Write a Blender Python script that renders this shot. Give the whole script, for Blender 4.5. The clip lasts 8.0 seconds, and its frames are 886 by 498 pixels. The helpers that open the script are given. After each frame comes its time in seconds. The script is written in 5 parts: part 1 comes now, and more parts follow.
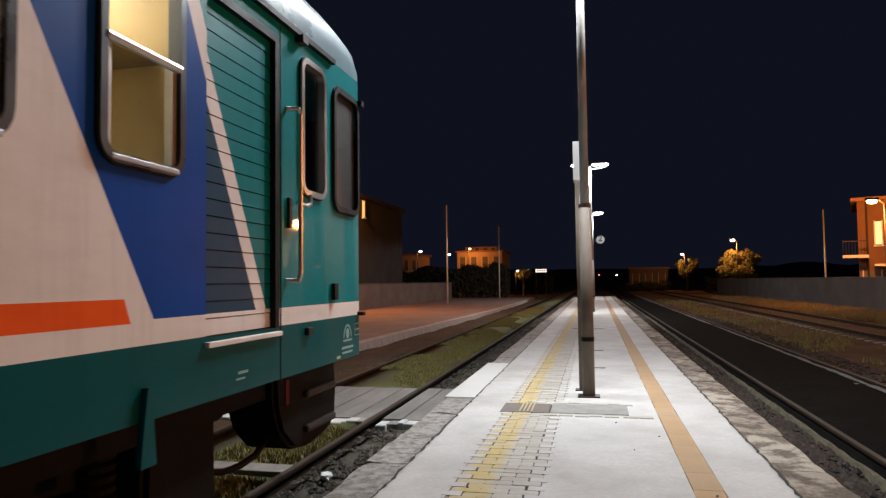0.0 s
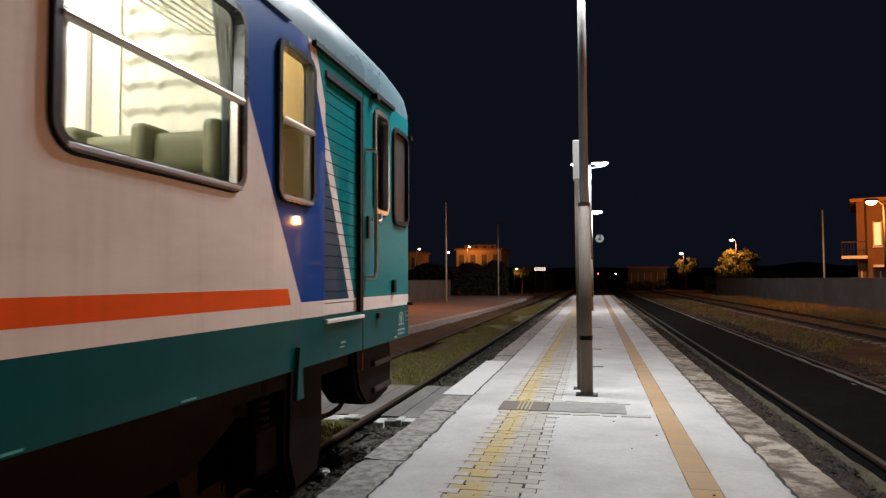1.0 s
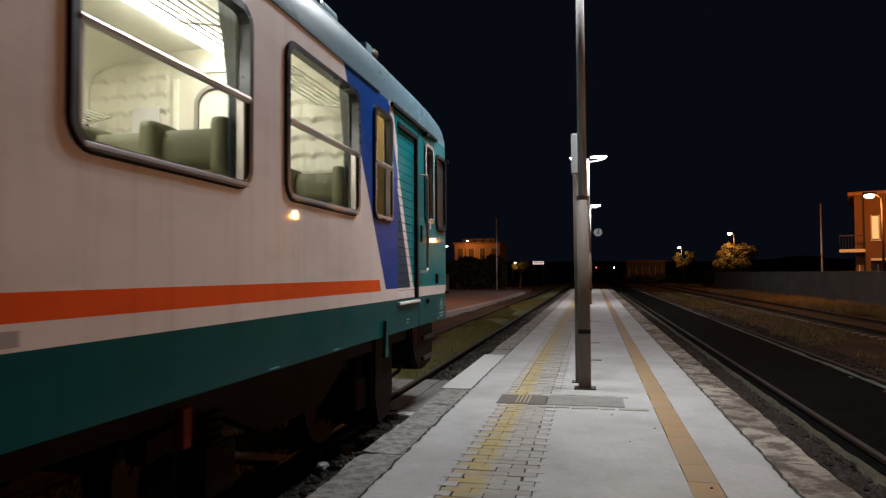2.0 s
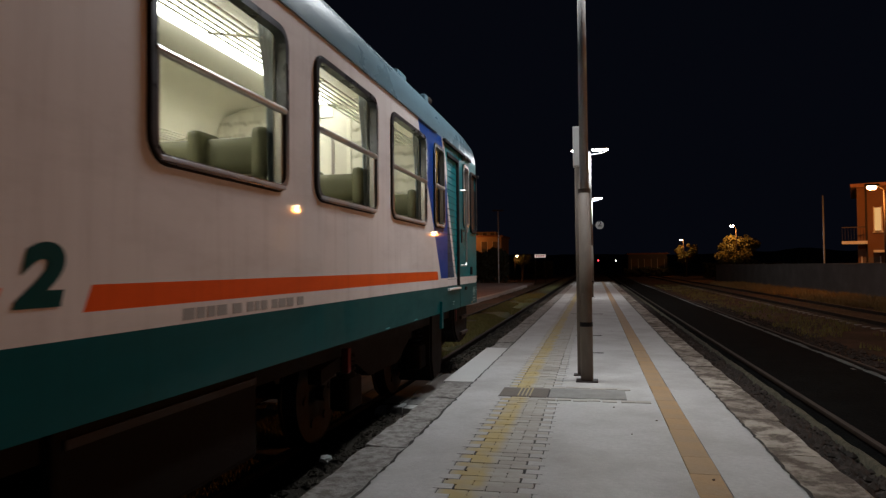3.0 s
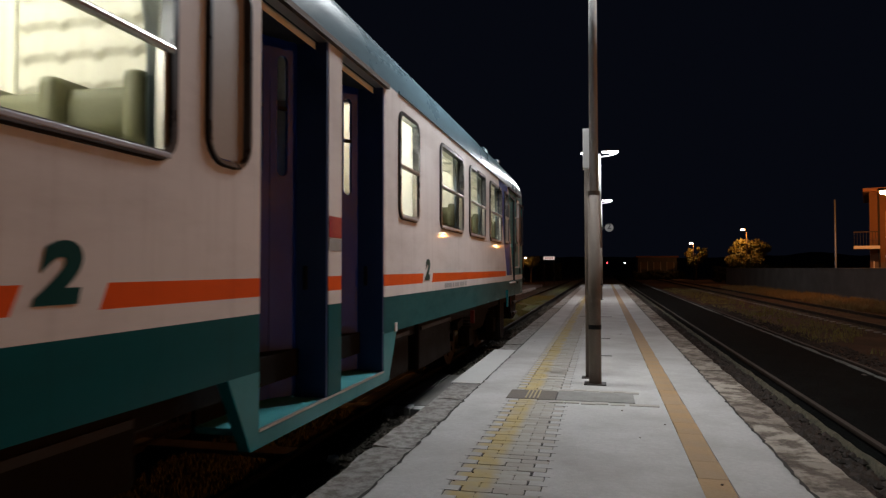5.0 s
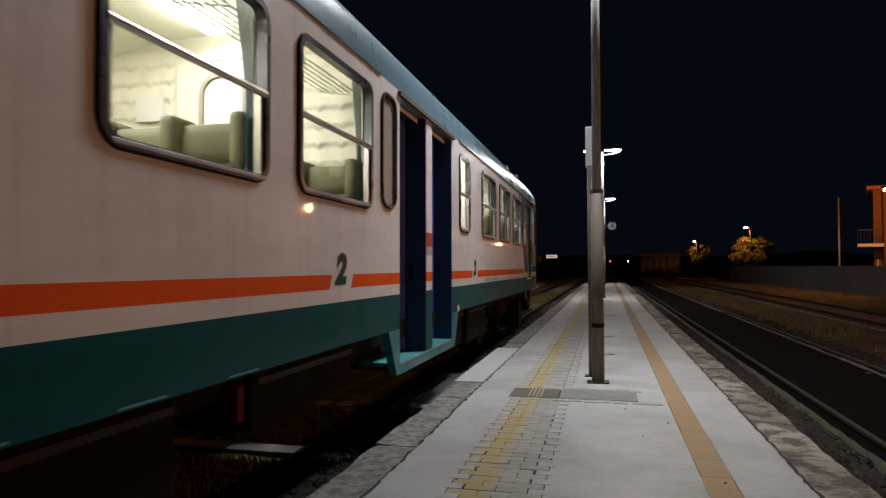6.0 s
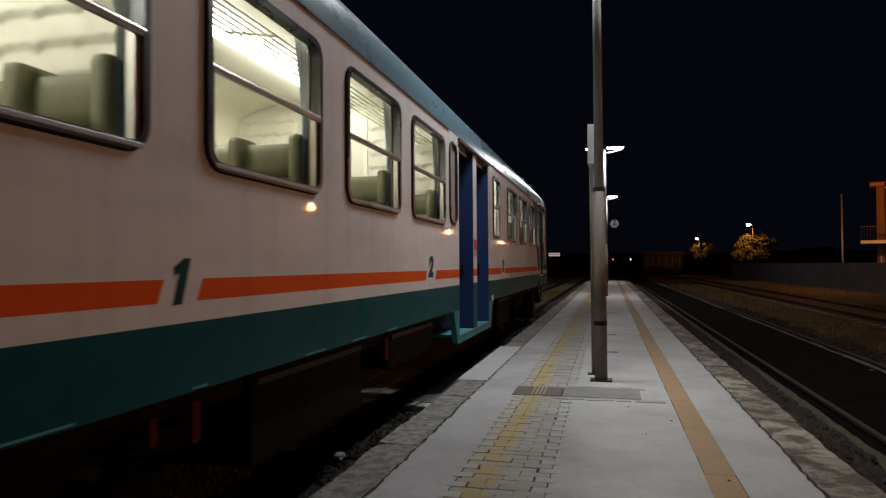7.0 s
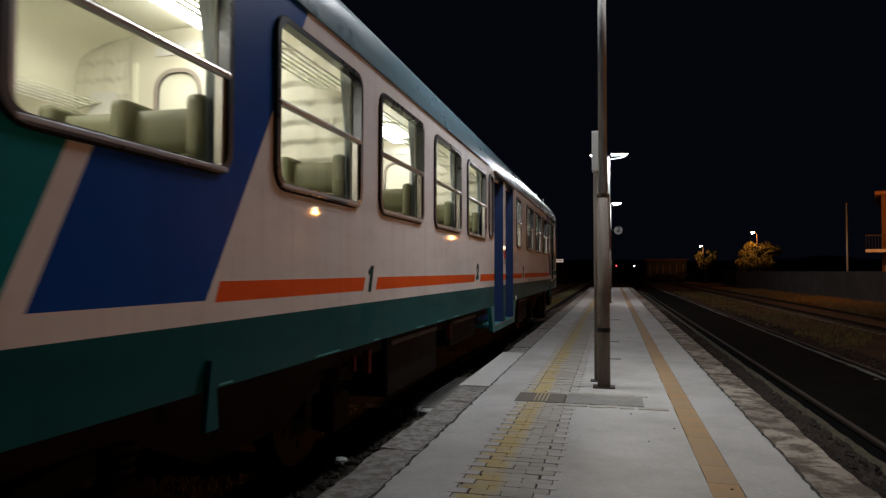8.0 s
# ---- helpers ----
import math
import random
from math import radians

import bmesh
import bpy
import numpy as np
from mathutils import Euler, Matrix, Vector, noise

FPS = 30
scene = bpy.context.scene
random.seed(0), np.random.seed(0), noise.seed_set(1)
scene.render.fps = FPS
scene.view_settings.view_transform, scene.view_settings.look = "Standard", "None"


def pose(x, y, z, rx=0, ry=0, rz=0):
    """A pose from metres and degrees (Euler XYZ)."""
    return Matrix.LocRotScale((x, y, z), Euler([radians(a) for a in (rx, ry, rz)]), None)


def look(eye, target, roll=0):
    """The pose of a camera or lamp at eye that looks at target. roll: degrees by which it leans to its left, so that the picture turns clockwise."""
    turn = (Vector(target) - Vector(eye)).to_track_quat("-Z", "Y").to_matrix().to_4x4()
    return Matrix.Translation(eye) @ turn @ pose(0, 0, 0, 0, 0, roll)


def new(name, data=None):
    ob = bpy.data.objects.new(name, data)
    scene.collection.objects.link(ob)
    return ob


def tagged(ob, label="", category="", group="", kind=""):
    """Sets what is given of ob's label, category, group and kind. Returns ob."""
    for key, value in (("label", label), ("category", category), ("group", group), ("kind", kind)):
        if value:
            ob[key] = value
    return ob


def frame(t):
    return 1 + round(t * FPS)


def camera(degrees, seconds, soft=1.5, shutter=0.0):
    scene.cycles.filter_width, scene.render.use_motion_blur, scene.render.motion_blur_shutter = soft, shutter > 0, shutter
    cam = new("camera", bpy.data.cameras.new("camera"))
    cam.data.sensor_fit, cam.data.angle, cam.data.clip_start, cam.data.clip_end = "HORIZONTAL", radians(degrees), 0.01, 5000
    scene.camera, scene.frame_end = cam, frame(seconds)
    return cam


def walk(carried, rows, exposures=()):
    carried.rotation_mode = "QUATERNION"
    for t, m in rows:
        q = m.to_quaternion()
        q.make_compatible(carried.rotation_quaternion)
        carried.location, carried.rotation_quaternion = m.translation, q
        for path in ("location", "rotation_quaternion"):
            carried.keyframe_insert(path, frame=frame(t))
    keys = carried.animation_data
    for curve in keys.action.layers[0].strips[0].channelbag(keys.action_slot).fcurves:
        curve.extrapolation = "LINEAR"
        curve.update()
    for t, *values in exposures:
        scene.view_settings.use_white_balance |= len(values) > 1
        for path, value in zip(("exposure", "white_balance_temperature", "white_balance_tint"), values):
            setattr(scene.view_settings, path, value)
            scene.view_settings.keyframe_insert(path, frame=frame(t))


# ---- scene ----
# z = 0 is the rail head; y runs along the track, away from the camera
cam = camera(67.0, 8.0, soft=1.35, shutter=0.35)
PATH = [
    (0.0, 12.79, 2.82, 0.72),
    (0.5, 12.72, 2.52, 0.66),
    (1.0, 12.70, 2.61, 0.27),
    (1.5, 12.52, 2.45, 0.24),
    (3.0, 12.72, 1.54, 0.57),
    (3.5, 12.62, 1.50, 0.32),
    (4.0, 12.76, 1.30, 0.27),
    (5.5, 13.67, 1.78, 0.05),
    (6.0, 13.69, 1.52, 0.14),
    (6.5, 13.80, 1.39, 0.23),
    (7.0, 13.90, 1.40, 0.38),
    (7.5, 13.98, 1.57, 0.16),
    (8.0, 14.18, 1.85, -0.09),
]
EYE = (0.0, 0.0, 1.60)
EXPOSURE = [(0.0, 1.15), (0.5, 1.1), (1.0, 0.85), (1.5, 0.5), (3.0, -0.35), (3.5, -0.5), (4.0, -0.45), (5.5, -0.08), (6.0, -0.12), (6.5, -0.35), (7.0, -0.55), (8.0, -0.65)]
walk(cam, [(t, pose(*EYE, 90 + pitch, roll, yaw)) for t, yaw, pitch, roll in PATH], EXPOSURE)

# ---- light ----
world = bpy.data.worlds.new("night_sky")
scene.world = world
world.use_nodes = True
world.node_tree.nodes["Background"].inputs[0].default_value = (0.125, 0.16, 0.31, 1)
world.node_tree.nodes["Background"].inputs[1].default_value = 0.0165

LED, SODIUM = (0.92, 0.96, 1.0), (1.0, 0.33, 0.055)
SODIUM_REAR = 950


def led_lamp(name, x, y, z, watts, colour):
    """A wide, even downward cone, as road luminaires throw it."""
    data = bpy.data.lights.new(name, "SPOT")
    data.spot_size, data.spot_blend, data.shadow_soft_size = radians(168), 0.12, 0.22
    data.energy, data.color = watts, colour
    ob = new(name, data)
    ob.matrix_world = look((x, y, z), (x, y + 0.001, 0))
    return ob


def point_lamp(name, x, y, z, watts, colour, size=0.12):
    data = bpy.data.lights.new(name, "POINT")
    data.shadow_soft_size, data.energy, data.color = size, watts, colour
    ob = new(name, data)
    ob.location = (x, y, z)
    return ob


# ---- materials ----
def socket_math(nt, op, a, b=None, c=None):
    n = nt.nodes.new("ShaderNodeMath")
    n.operation = op
    for i, v in enumerate((a, b, c)):
        if v is None:
            continue
        if isinstance(v, (int, float)):
            n.inputs[i].default_value = v
        else:
            nt.links.new(v, n.inputs[i])
    return n.outputs[0]


def mixed(nt, fac, a, b):
    n = nt.nodes.new("ShaderNodeMix")
    n.data_type = "RGBA"
    for i, v in ((0, fac), (6, a), (7, b)):
        if isinstance(v, tuple):
            n.inputs[i].default_value = (*v, 1)
        elif isinstance(v, (int, float)):
            n.inputs[i].default_value = v
        else:
            nt.links.new(v, n.inputs[i])
    return n.outputs[2]


def darkened(nt, fac, a, b):
    n = nt.nodes.new("ShaderNodeMix")
    n.data_type, n.blend_type = "RGBA", "MULTIPLY"
    nt.links.new(fac, n.inputs[0])
    nt.links.new(a, n.inputs[6])
    n.inputs[7].default_value = (*b, 1)
    return n.outputs[2]


def grain(nt, scale, detail=4, rough=0.6, stretch=None):
    tc = nt.nodes.new("ShaderNodeTexCoord")
    n = nt.nodes.new("ShaderNodeTexNoise")
    n.inputs["Scale"].default_value, n.inputs["Detail"].default_value, n.inputs["Roughness"].default_value = scale, detail, rough
    out = tc.outputs["Object"]
    if stretch:
        mp = nt.nodes.new("ShaderNodeMapping")
        mp.inputs["Scale"].default_value = stretch
        nt.links.new(out, mp.inputs["Vector"])
        out = mp.outputs[0]
    nt.links.new(out, n.inputs["Vector"])
    return n.outputs[0]


def stepped(nt, v, lo, hi):
    n = nt.nodes.new("ShaderNodeMapRange")
    n.inputs[1].default_value, n.inputs[2].default_value = lo, hi
    nt.links.new(v, n.inputs[0])
    return n.outputs[0]


def shader(name, colour=(0.5, 0.5, 0.5), rough=0.6, metal=0.0, second=None, big=1.5, fine=40.0, amount=0.5, bump=0.0, bump_scale=None, random_tint=0.0, stretch=None, coat=0.0, lo=0.35, hi=0.65):
    """A surface with variation at two scales: stains of the second colour and a fine grain."""
    mat = bpy.data.materials.new(name)
    mat.use_nodes = True
    nt = mat.node_tree
    bsdf = nt.nodes["Principled BSDF"]
    second = second or tuple(c * 0.7 for c in colour)
    stain = stepped(nt, grain(nt, big, 5, 0.65, stretch), lo, hi)
    fleck = stepped(nt, grain(nt, fine, 3, 0.6, stretch), 0.3, 0.7)
    out = mixed(nt, socket_math(nt, "MULTIPLY", stain, amount), colour, second)
    out = mixed(nt, socket_math(nt, "MULTIPLY", fleck, amount * 0.5), out, tuple(c * 0.6 for c in colour))
    if random_tint:
        info = nt.nodes.new("ShaderNodeObjectInfo")
        out = mixed(nt, socket_math(nt, "MULTIPLY", info.outputs["Random"], random_tint), out, second)
    nt.links.new(out, bsdf.inputs["Base Color"])
    nt.links.new(socket_math(nt, "MULTIPLY_ADD", stain, 0.15, rough), bsdf.inputs["Roughness"])
    bsdf.inputs["Metallic"].default_value = metal
    bsdf.inputs["Coat Weight"].default_value = coat
    bsdf.inputs["Coat Roughness"].default_value = 0.06
    if bump:
        b = nt.nodes.new("ShaderNodeBump")
        b.inputs["Strength"].default_value, b.inputs["Distance"].default_value = 1.0, bump
        nt.links.new(grain(nt, bump_scale or fine, 6, 0.7), b.inputs["Height"])
        nt.links.new(b.outputs[0], bsdf.inputs["Normal"])
    return mat


def glow(name, colour, strength):
    mat = bpy.data.materials.new(name)
    mat.use_nodes = True
    nt = mat.node_tree
    nt.nodes.remove(nt.nodes["Principled BSDF"])
    e = nt.nodes.new("ShaderNodeEmission")
    e.inputs[0].default_value, e.inputs[1].default_value = (*colour, 1), strength
    nt.links.new(e.outputs[0], nt.nodes["Material Output"].inputs[0])
    return mat


def pane_glass(name, tint=(0.9, 0.93, 0.9), rough=0.03):
    mat = bpy.data.materials.new(name)
    mat.use_nodes = True
    nt = mat.node_tree
    nt.nodes.remove(nt.nodes["Principled BSDF"])
    facing = nt.nodes.new("ShaderNodeLayerWeight")
    facing.inputs[0].default_value = 0.5
    gloss = socket_math(nt, "MULTIPLY_ADD", socket_math(nt, "POWER", facing.outputs["Facing"], 5.0), 0.7, 0.045)
    tr = nt.nodes.new("ShaderNodeBsdfTransparent")
    tr.inputs[0].default_value = (*tint, 1)
    gl = nt.nodes.new("ShaderNodeBsdfGlossy")
    gl.inputs["Roughness"].default_value = rough
    mx = nt.nodes.new("ShaderNodeMixShader")
    nt.links.new(gloss, mx.inputs[0])
    nt.links.new(tr.outputs[0], mx.inputs[1])
    nt.links.new(gl.outputs[0], mx.inputs[2])
    nt.links.new(mx.outputs[0], nt.nodes["Material Output"].inputs[0])
    return mat


TRAIN_LEN = 23.2
TEAL, BLUE, ORANGE, WHITE = (0.0, 0.18, 0.205), (0.001, 0.056, 0.30), (0.78, 0.10, 0.012), (0.72, 0.68, 0.66)
DIGITS = (-8.87, -13.97, -18.30)


def livery_paint(name, band):
    """The car's side colours: darker teal skirt, teal ends, white sides, orange waist stripe, slanted blue bands."""
    mat = bpy.data.materials.new(name)
    mat.use_nodes = True
    nt = mat.node_tree
    bsdf = nt.nodes["Principled BSDF"]
    tc = nt.nodes.new("ShaderNodeTexCoord")
    sep = nt.nodes.new("ShaderNodeSeparateXYZ")
    nt.links.new(tc.outputs["Object"], sep.inputs[0])
    s, z = sep.outputs[1], sep.outputs[2]
    m = lambda op, a, b=None, c=None: socket_math(nt, op, a, b, c)
    over = lambda a, b: m("GREATER_THAN", a, b)
    both = lambda a, b: m("MULTIPLY", a, b)
    end = m("MAXIMUM", s, m("SUBTRACT", -TRAIN_LEN, s))
    rise = m("SUBTRACT", z, 1.46)
    above = over(z, 1.455)
    blue = both(above, over(m("ADD", m("MULTIPLY_ADD", over(s, -10.0), -0.07, end), m("MULTIPLY", rise, 0.60)), -2.68))
    lean = m("ADD", end, m("MULTIPLY", rise, 0.47))
    slash = both(above, over(lean, -1.67))
    teal_end = both(above, over(lean, -1.55))
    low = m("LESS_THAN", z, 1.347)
    orange = both(both(over(z, 1.443), m("LESS_THAN", z, 1.546)), m("LESS_THAN", m("ADD", end, m("MULTIPLY", rise, 0.4)), -2.76))
    for d in DIGITS:
        away = m("ABSOLUTE", m("SUBTRACT", m("SUBTRACT", s, m("MULTIPLY", rise, 0.45)), d + (0.05 if d > -18 else 0.0)))
        orange = both(orange, over(away, 0.20 if d > -18 else 0.14))
    col = mixed(nt, orange, WHITE, ORANGE)
    col = mixed(nt, blue, col, band)
    col = mixed(nt, slash, col, WHITE)
    col = mixed(nt, teal_end, col, TEAL)
    # below the waist the teal is scaled to about 0.4
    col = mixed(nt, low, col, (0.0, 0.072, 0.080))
    dirt = stepped(nt, grain(nt, 1.3, 6, 0.7, (1, 0.5, 2.0)), 0.45, 0.8)
    col = darkened(nt, m("MULTIPLY", dirt, 0.5), col, (0.62, 0.58, 0.55))
    streak = stepped(nt, grain(nt, 5.0, 4, 0.7, (1, 1.6, 0.12)), 0.5, 0.85)
    col = darkened(nt, m("MULTIPLY", streak, 0.5), col, (0.66, 0.62, 0.60))
    nt.links.new(col, bsdf.inputs["Base Color"])
    nt.links.new(m("MULTIPLY_ADD", dirt, 0.15, 0.4), bsdf.inputs["Roughness"])
    bsdf.inputs["Specular IOR Level"].default_value = 0.08
    nt.links.new(m("MULTIPLY_ADD", low, -0.36, 0.4), bsdf.inputs["Coat Weight"])
    bsdf.inputs["Coat Roughness"].default_value = 0.035
    b = nt.nodes.new("ShaderNodeBump")
    b.inputs["Strength"].default_value, b.inputs["Distance"].default_value = 0.5, 0.0025
    nt.links.new(grain(nt, 1.6, 2, 0.4, (1, 1, 1.4)), b.inputs["Height"])
    nt.links.new(b.outputs[0], bsdf.inputs["Normal"])
    return mat


LIVERY = livery_paint("livery_paint", BLUE)
SHUTTER_LIVERY = livery_paint("shutter_livery_paint", (0.012, 0.055, 0.105))
ROOF_PAINT = shader("roof_paint", (0.14, 0.23, 0.28), 0.24, second=(0.08, 0.13, 0.16), big=0.9, fine=12, amount=0.45, stretch=(1, 0.6, 1))
TEAL_PAINT = shader("teal_paint", TEAL, 0.3, second=(0.01, 0.09, 0.09), big=2, amount=0.35)
TREAD_PAINT = shader("tread_paint", (0.06, 0.36, 0.38), 0.45, second=(0.05, 0.22, 0.24), big=4, amount=0.5)
BLUE_PAINT = shader("blue_door_paint", (0.006, 0.05, 0.31), 0.45, second=(0.008, 0.03, 0.22), big=2, amount=0.3)
# door blue again, darkened so the colour carries the doorway's shade
JAMB_SHADED = shader("shaded_blue_jamb_paint", (0.004, 0.024, 0.10), 0.5, second=(0.005, 0.016, 0.065), big=2, amount=0.3)
WHITE_PAINT = shader("white_paint", (0.72, 0.70, 0.68), 0.35, big=2, amount=0.2)
RED_PAINT = shader("red_paint", (0.36, 0.014, 0.014), 0.45, big=5, amount=0.4)
ALUMINIUM = shader("aluminium", (0.50, 0.47, 0.44), 0.28, 0.9, second=(0.38, 0.34, 0.31), big=3, fine=50, amount=0.25)
FRAME_METAL = shader("tarnished_frame", (0.10, 0.102, 0.11), 0.24, 0.7, second=(0.06, 0.058, 0.058), big=3, fine=50, amount=0.3)
SILL_METAL = shader("sill_metal", (0.36, 0.38, 0.42), 0.4, 0.4, second=(0.26, 0.27, 0.29), big=3, fine=50, amount=0.3)
RUBBER = shader("rubber_seal", (0.012, 0.012, 0.013), 0.55, big=6, amount=0.4)
# grime, taken nearly black to include the shade under the car
UNDERFRAME = shader("shaded_underframe_grime", (0.007, 0.006, 0.0055), 0.8, second=(0.015, 0.010, 0.008), big=3, fine=30, amount=0.7, bump=0.004)
STEEL_DARK = shader("dark_steel", (0.035, 0.033, 0.032), 0.5, 0.4, second=(0.05, 0.032, 0.022), big=5, amount=0.6)
GLASS = pane_glass("window_glass")
SMOKED = pane_glass("smoked_glass", (0.42, 0.41, 0.40))
GREY_PANEL = shader("drawn_blind", (0.36, 0.31, 0.27), 0.45, big=2, amount=0.3, coat=0.25)
CAB_BLIND = shader("grey_cab_blind", (0.028, 0.03, 0.033), 0.45, big=2, amount=0.25, coat=0.25)
LUGGAGE_TAN = shader("luggage_room_panel", (0.50, 0.34, 0.12), 0.5, second=(0.38, 0.26, 0.11), big=3, amount=0.4)
HANDLE_RED = shader("dull_red_paint", (0.11, 0.012, 0.010), 0.6, amount=0.4)
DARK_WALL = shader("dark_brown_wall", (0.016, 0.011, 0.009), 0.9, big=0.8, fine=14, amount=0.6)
CREAM = shader("cream_laminate", (0.73, 0.70, 0.59), 0.45, second=(0.62, 0.58, 0.46), big=2, amount=0.35)
CEILING_WHITE = shader("ceiling_laminate", (0.87, 0.84, 0.70), 0.5, big=2, amount=0.2)
SEAT_GREEN = shader("seat_vinyl", (0.165, 0.16, 0.085), 0.55, second=(0.11, 0.108, 0.056), big=4, fine=60, amount=0.5, bump=0.003)
# backrests coloured pale to stand in for the light falling on them
SEAT_LIT = shader("seat_back_lit", (0.46, 0.45, 0.34), 0.8, second=(0.36, 0.35, 0.25), big=4, fine=60, amount=0.5, bump=0.002)
CURTAIN = shader("curtain_cloth", (0.17, 0.23, 0.25), 0.9, second=(0.12, 0.16, 0.18), big=5, fine=90, amount=0.4)
FROSTED = shader("frosted_glass", (0.90, 0.90, 0.87), 0.4, big=3, amount=0.15)

DIGIT_GREEN = shader("digit_paint", (0.001, 0.05, 0.048), 0.35, amount=0.2)
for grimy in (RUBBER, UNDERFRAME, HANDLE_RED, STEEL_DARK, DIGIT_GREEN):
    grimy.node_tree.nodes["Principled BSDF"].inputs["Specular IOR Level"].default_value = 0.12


def make_translucent(mat, share, colour=(0.95, 0.95, 0.92)):
    nt = mat.node_tree
    tl = nt.nodes.new("ShaderNodeBsdfTranslucent")
    tl.inputs[0].default_value = (*colour, 1)
    mx = nt.nodes.new("ShaderNodeMixShader")
    mx.inputs[0].default_value = share
    nt.links.new(nt.nodes["Principled BSDF"].outputs[0], mx.inputs[1])
    nt.links.new(tl.outputs[0], mx.inputs[2])
    nt.links.new(mx.outputs[0], nt.nodes["Material Output"].inputs[0])


make_translucent(FROSTED, 0.75)
LOBBY_PANE = shader("lobby_frosted_glass", (0.30, 0.27, 0.22), 0.5, second=(0.14, 0.10, 0.07), big=3, amount=0.6)
make_translucent(LOBBY_PANE, 0.35, (0.48, 0.42, 0.36))
make_translucent(CURTAIN, 0.2)
RACK_WHITE = shader("rack_rod", (0.85, 0.82, 0.70), 0.4, amount=0.1)
make_translucent(RACK_WHITE, 0.5)
DARK_CAB = shader("cab_interior", (0.03, 0.032, 0.035), 0.7, amount=0.4)
TUBE = glow("fluorescent_tube", (1.0, 0.98, 0.92), 18.0)
TUBE_BRIGHT = glow("new_fluorescent_tube", (1.0, 0.98, 0.92), 38.0)
GREY_MARK = shader("stencil_paint", (0.33, 0.33, 0.32), 0.5, amount=0.4)
PALE_MARK = shader("pale_stencil_paint", (0.22, 0.36, 0.36), 0.5, amount=0.4)

SURFACE = shader("sealed_paving", (0.47, 0.465, 0.45), 0.72, second=(0.30, 0.275, 0.25), big=1.3, fine=28, amount=0.7, bump=0.004, bump_scale=60, lo=0.42, hi=0.72)
KERB = shader("old_kerb_stone", (0.40, 0.385, 0.36), 0.85, second=(0.13, 0.115, 0.10), big=15, fine=75, amount=0.9, bump=0.018, bump_scale=34, random_tint=0.25, lo=0.40, hi=0.62)
KERB_BROWN = shader("brown_kerb_stone", (0.46, 0.41, 0.34), 0.85, second=(0.075, 0.054, 0.04), big=5, fine=36, amount=0.95, bump=0.02, bump_scale=26, random_tint=0.7, lo=0.44, hi=0.57)
KERB_NEW = shader("new_kerb_concrete", (0.52, 0.52, 0.50), 0.75, second=(0.5, 0.49, 0.47), big=3, fine=50, amount=0.35, bump=0.003)
PAVER = shader("grey_paver", (0.44, 0.425, 0.385), 0.8, second=(0.30, 0.275, 0.235), big=6, fine=60, amount=0.5, bump=0.004, random_tint=0.6)


def paint_guide_line(mat, x0, x1, colour):
    """A worn, uneven painted line along the platform, over whatever paver lies there."""
    nt = mat.node_tree
    bsdf = nt.nodes["Principled BSDF"]
    under = bsdf.inputs["Base Color"].links[0].from_socket
    geo = nt.nodes.new("ShaderNodeNewGeometry")
    sep = nt.nodes.new("ShaderNodeSeparateXYZ")
    nt.links.new(geo.outputs["Position"], sep.inputs[0])
    n = nt.nodes.new("ShaderNodeTexNoise")
    n.inputs["Scale"].default_value, n.inputs["Detail"].default_value = 5.0, 6.0
    nt.links.new(geo.outputs["Position"], n.inputs["Vector"])
    wobble = socket_math(nt, "MULTIPLY_ADD", n.outputs[0], 0.10, -0.05)
    x = socket_math(nt, "ADD", sep.outputs[0], wobble)
    inside = socket_math(nt, "MULTIPLY", stepped(nt, x, x0 - 0.03, x0 + 0.03), stepped(nt, socket_math(nt, "MULTIPLY", x, -1.0), -x1 - 0.035, -x1 + 0.035))
    wear = stepped(nt, n.outputs[0], 0.68, 0.42)
    out = mixed(nt, socket_math(nt, "MULTIPLY", inside, socket_math(nt, "MULTIPLY_ADD", wear, 0.50, 0.30)), under, colour)
    nt.links.new(out, bsdf.inputs["Base Color"])


paint_guide_line(PAVER, -0.93, -0.70, (0.44, 0.33, 0.105))
YELLOW_PAVER = shader("yellow_paver", (0.46, 0.35, 0.105), 0.8, second=(0.37, 0.335, 0.245), big=3, fine=45, amount=0.85, bump=0.004, random_tint=0.6)
ORANGE_BAND = shader("ochre_band_tile", (0.40, 0.235, 0.095), 0.75, second=(0.33, 0.245, 0.16), big=2.2, fine=30, amount=0.8, bump=0.003, random_tint=0.4)
JOINT = shader("joint_dirt", (0.045, 0.042, 0.038), 0.95, amount=0.5)
CAST_IRON = shader("cast_iron", (0.12, 0.10, 0.085), 0.75, 0.1, second=(0.18, 0.155, 0.13), big=8, amount=0.6, bump=0.004)
SLAB_GREY = shader("slab_concrete", (0.25, 0.245, 0.23), 0.8, second=(0.16, 0.155, 0.145), big=5, amount=0.5, bump=0.004)
POLE_PAINT = shader("pole_paint", (0.15, 0.118, 0.093), 0.65, 0.0, second=(0.095, 0.068, 0.05), big=4, fine=40, amount=0.6, stretch=(1, 1, 0.3))
# grey upper pole, colour raised to stand in for light on its front
GREY_POLE_LIT = shader("grey_pole_lit", (0.40, 0.385, 0.37), 0.55, 0.1, second=(0.28, 0.265, 0.25), big=4, fine=40, amount=0.5, stretch=(1, 1, 0.3))
LAMP_GREY = shader("lamp_housing", (0.55, 0.56, 0.57), 0.4, 0.2, amount=0.2)
LED_GLOW = glow("led_panel", LED, 26.0)
SODIUM_GLOW = glow("sodium_lamp", (1.0, 0.68, 0.38), 110.0)
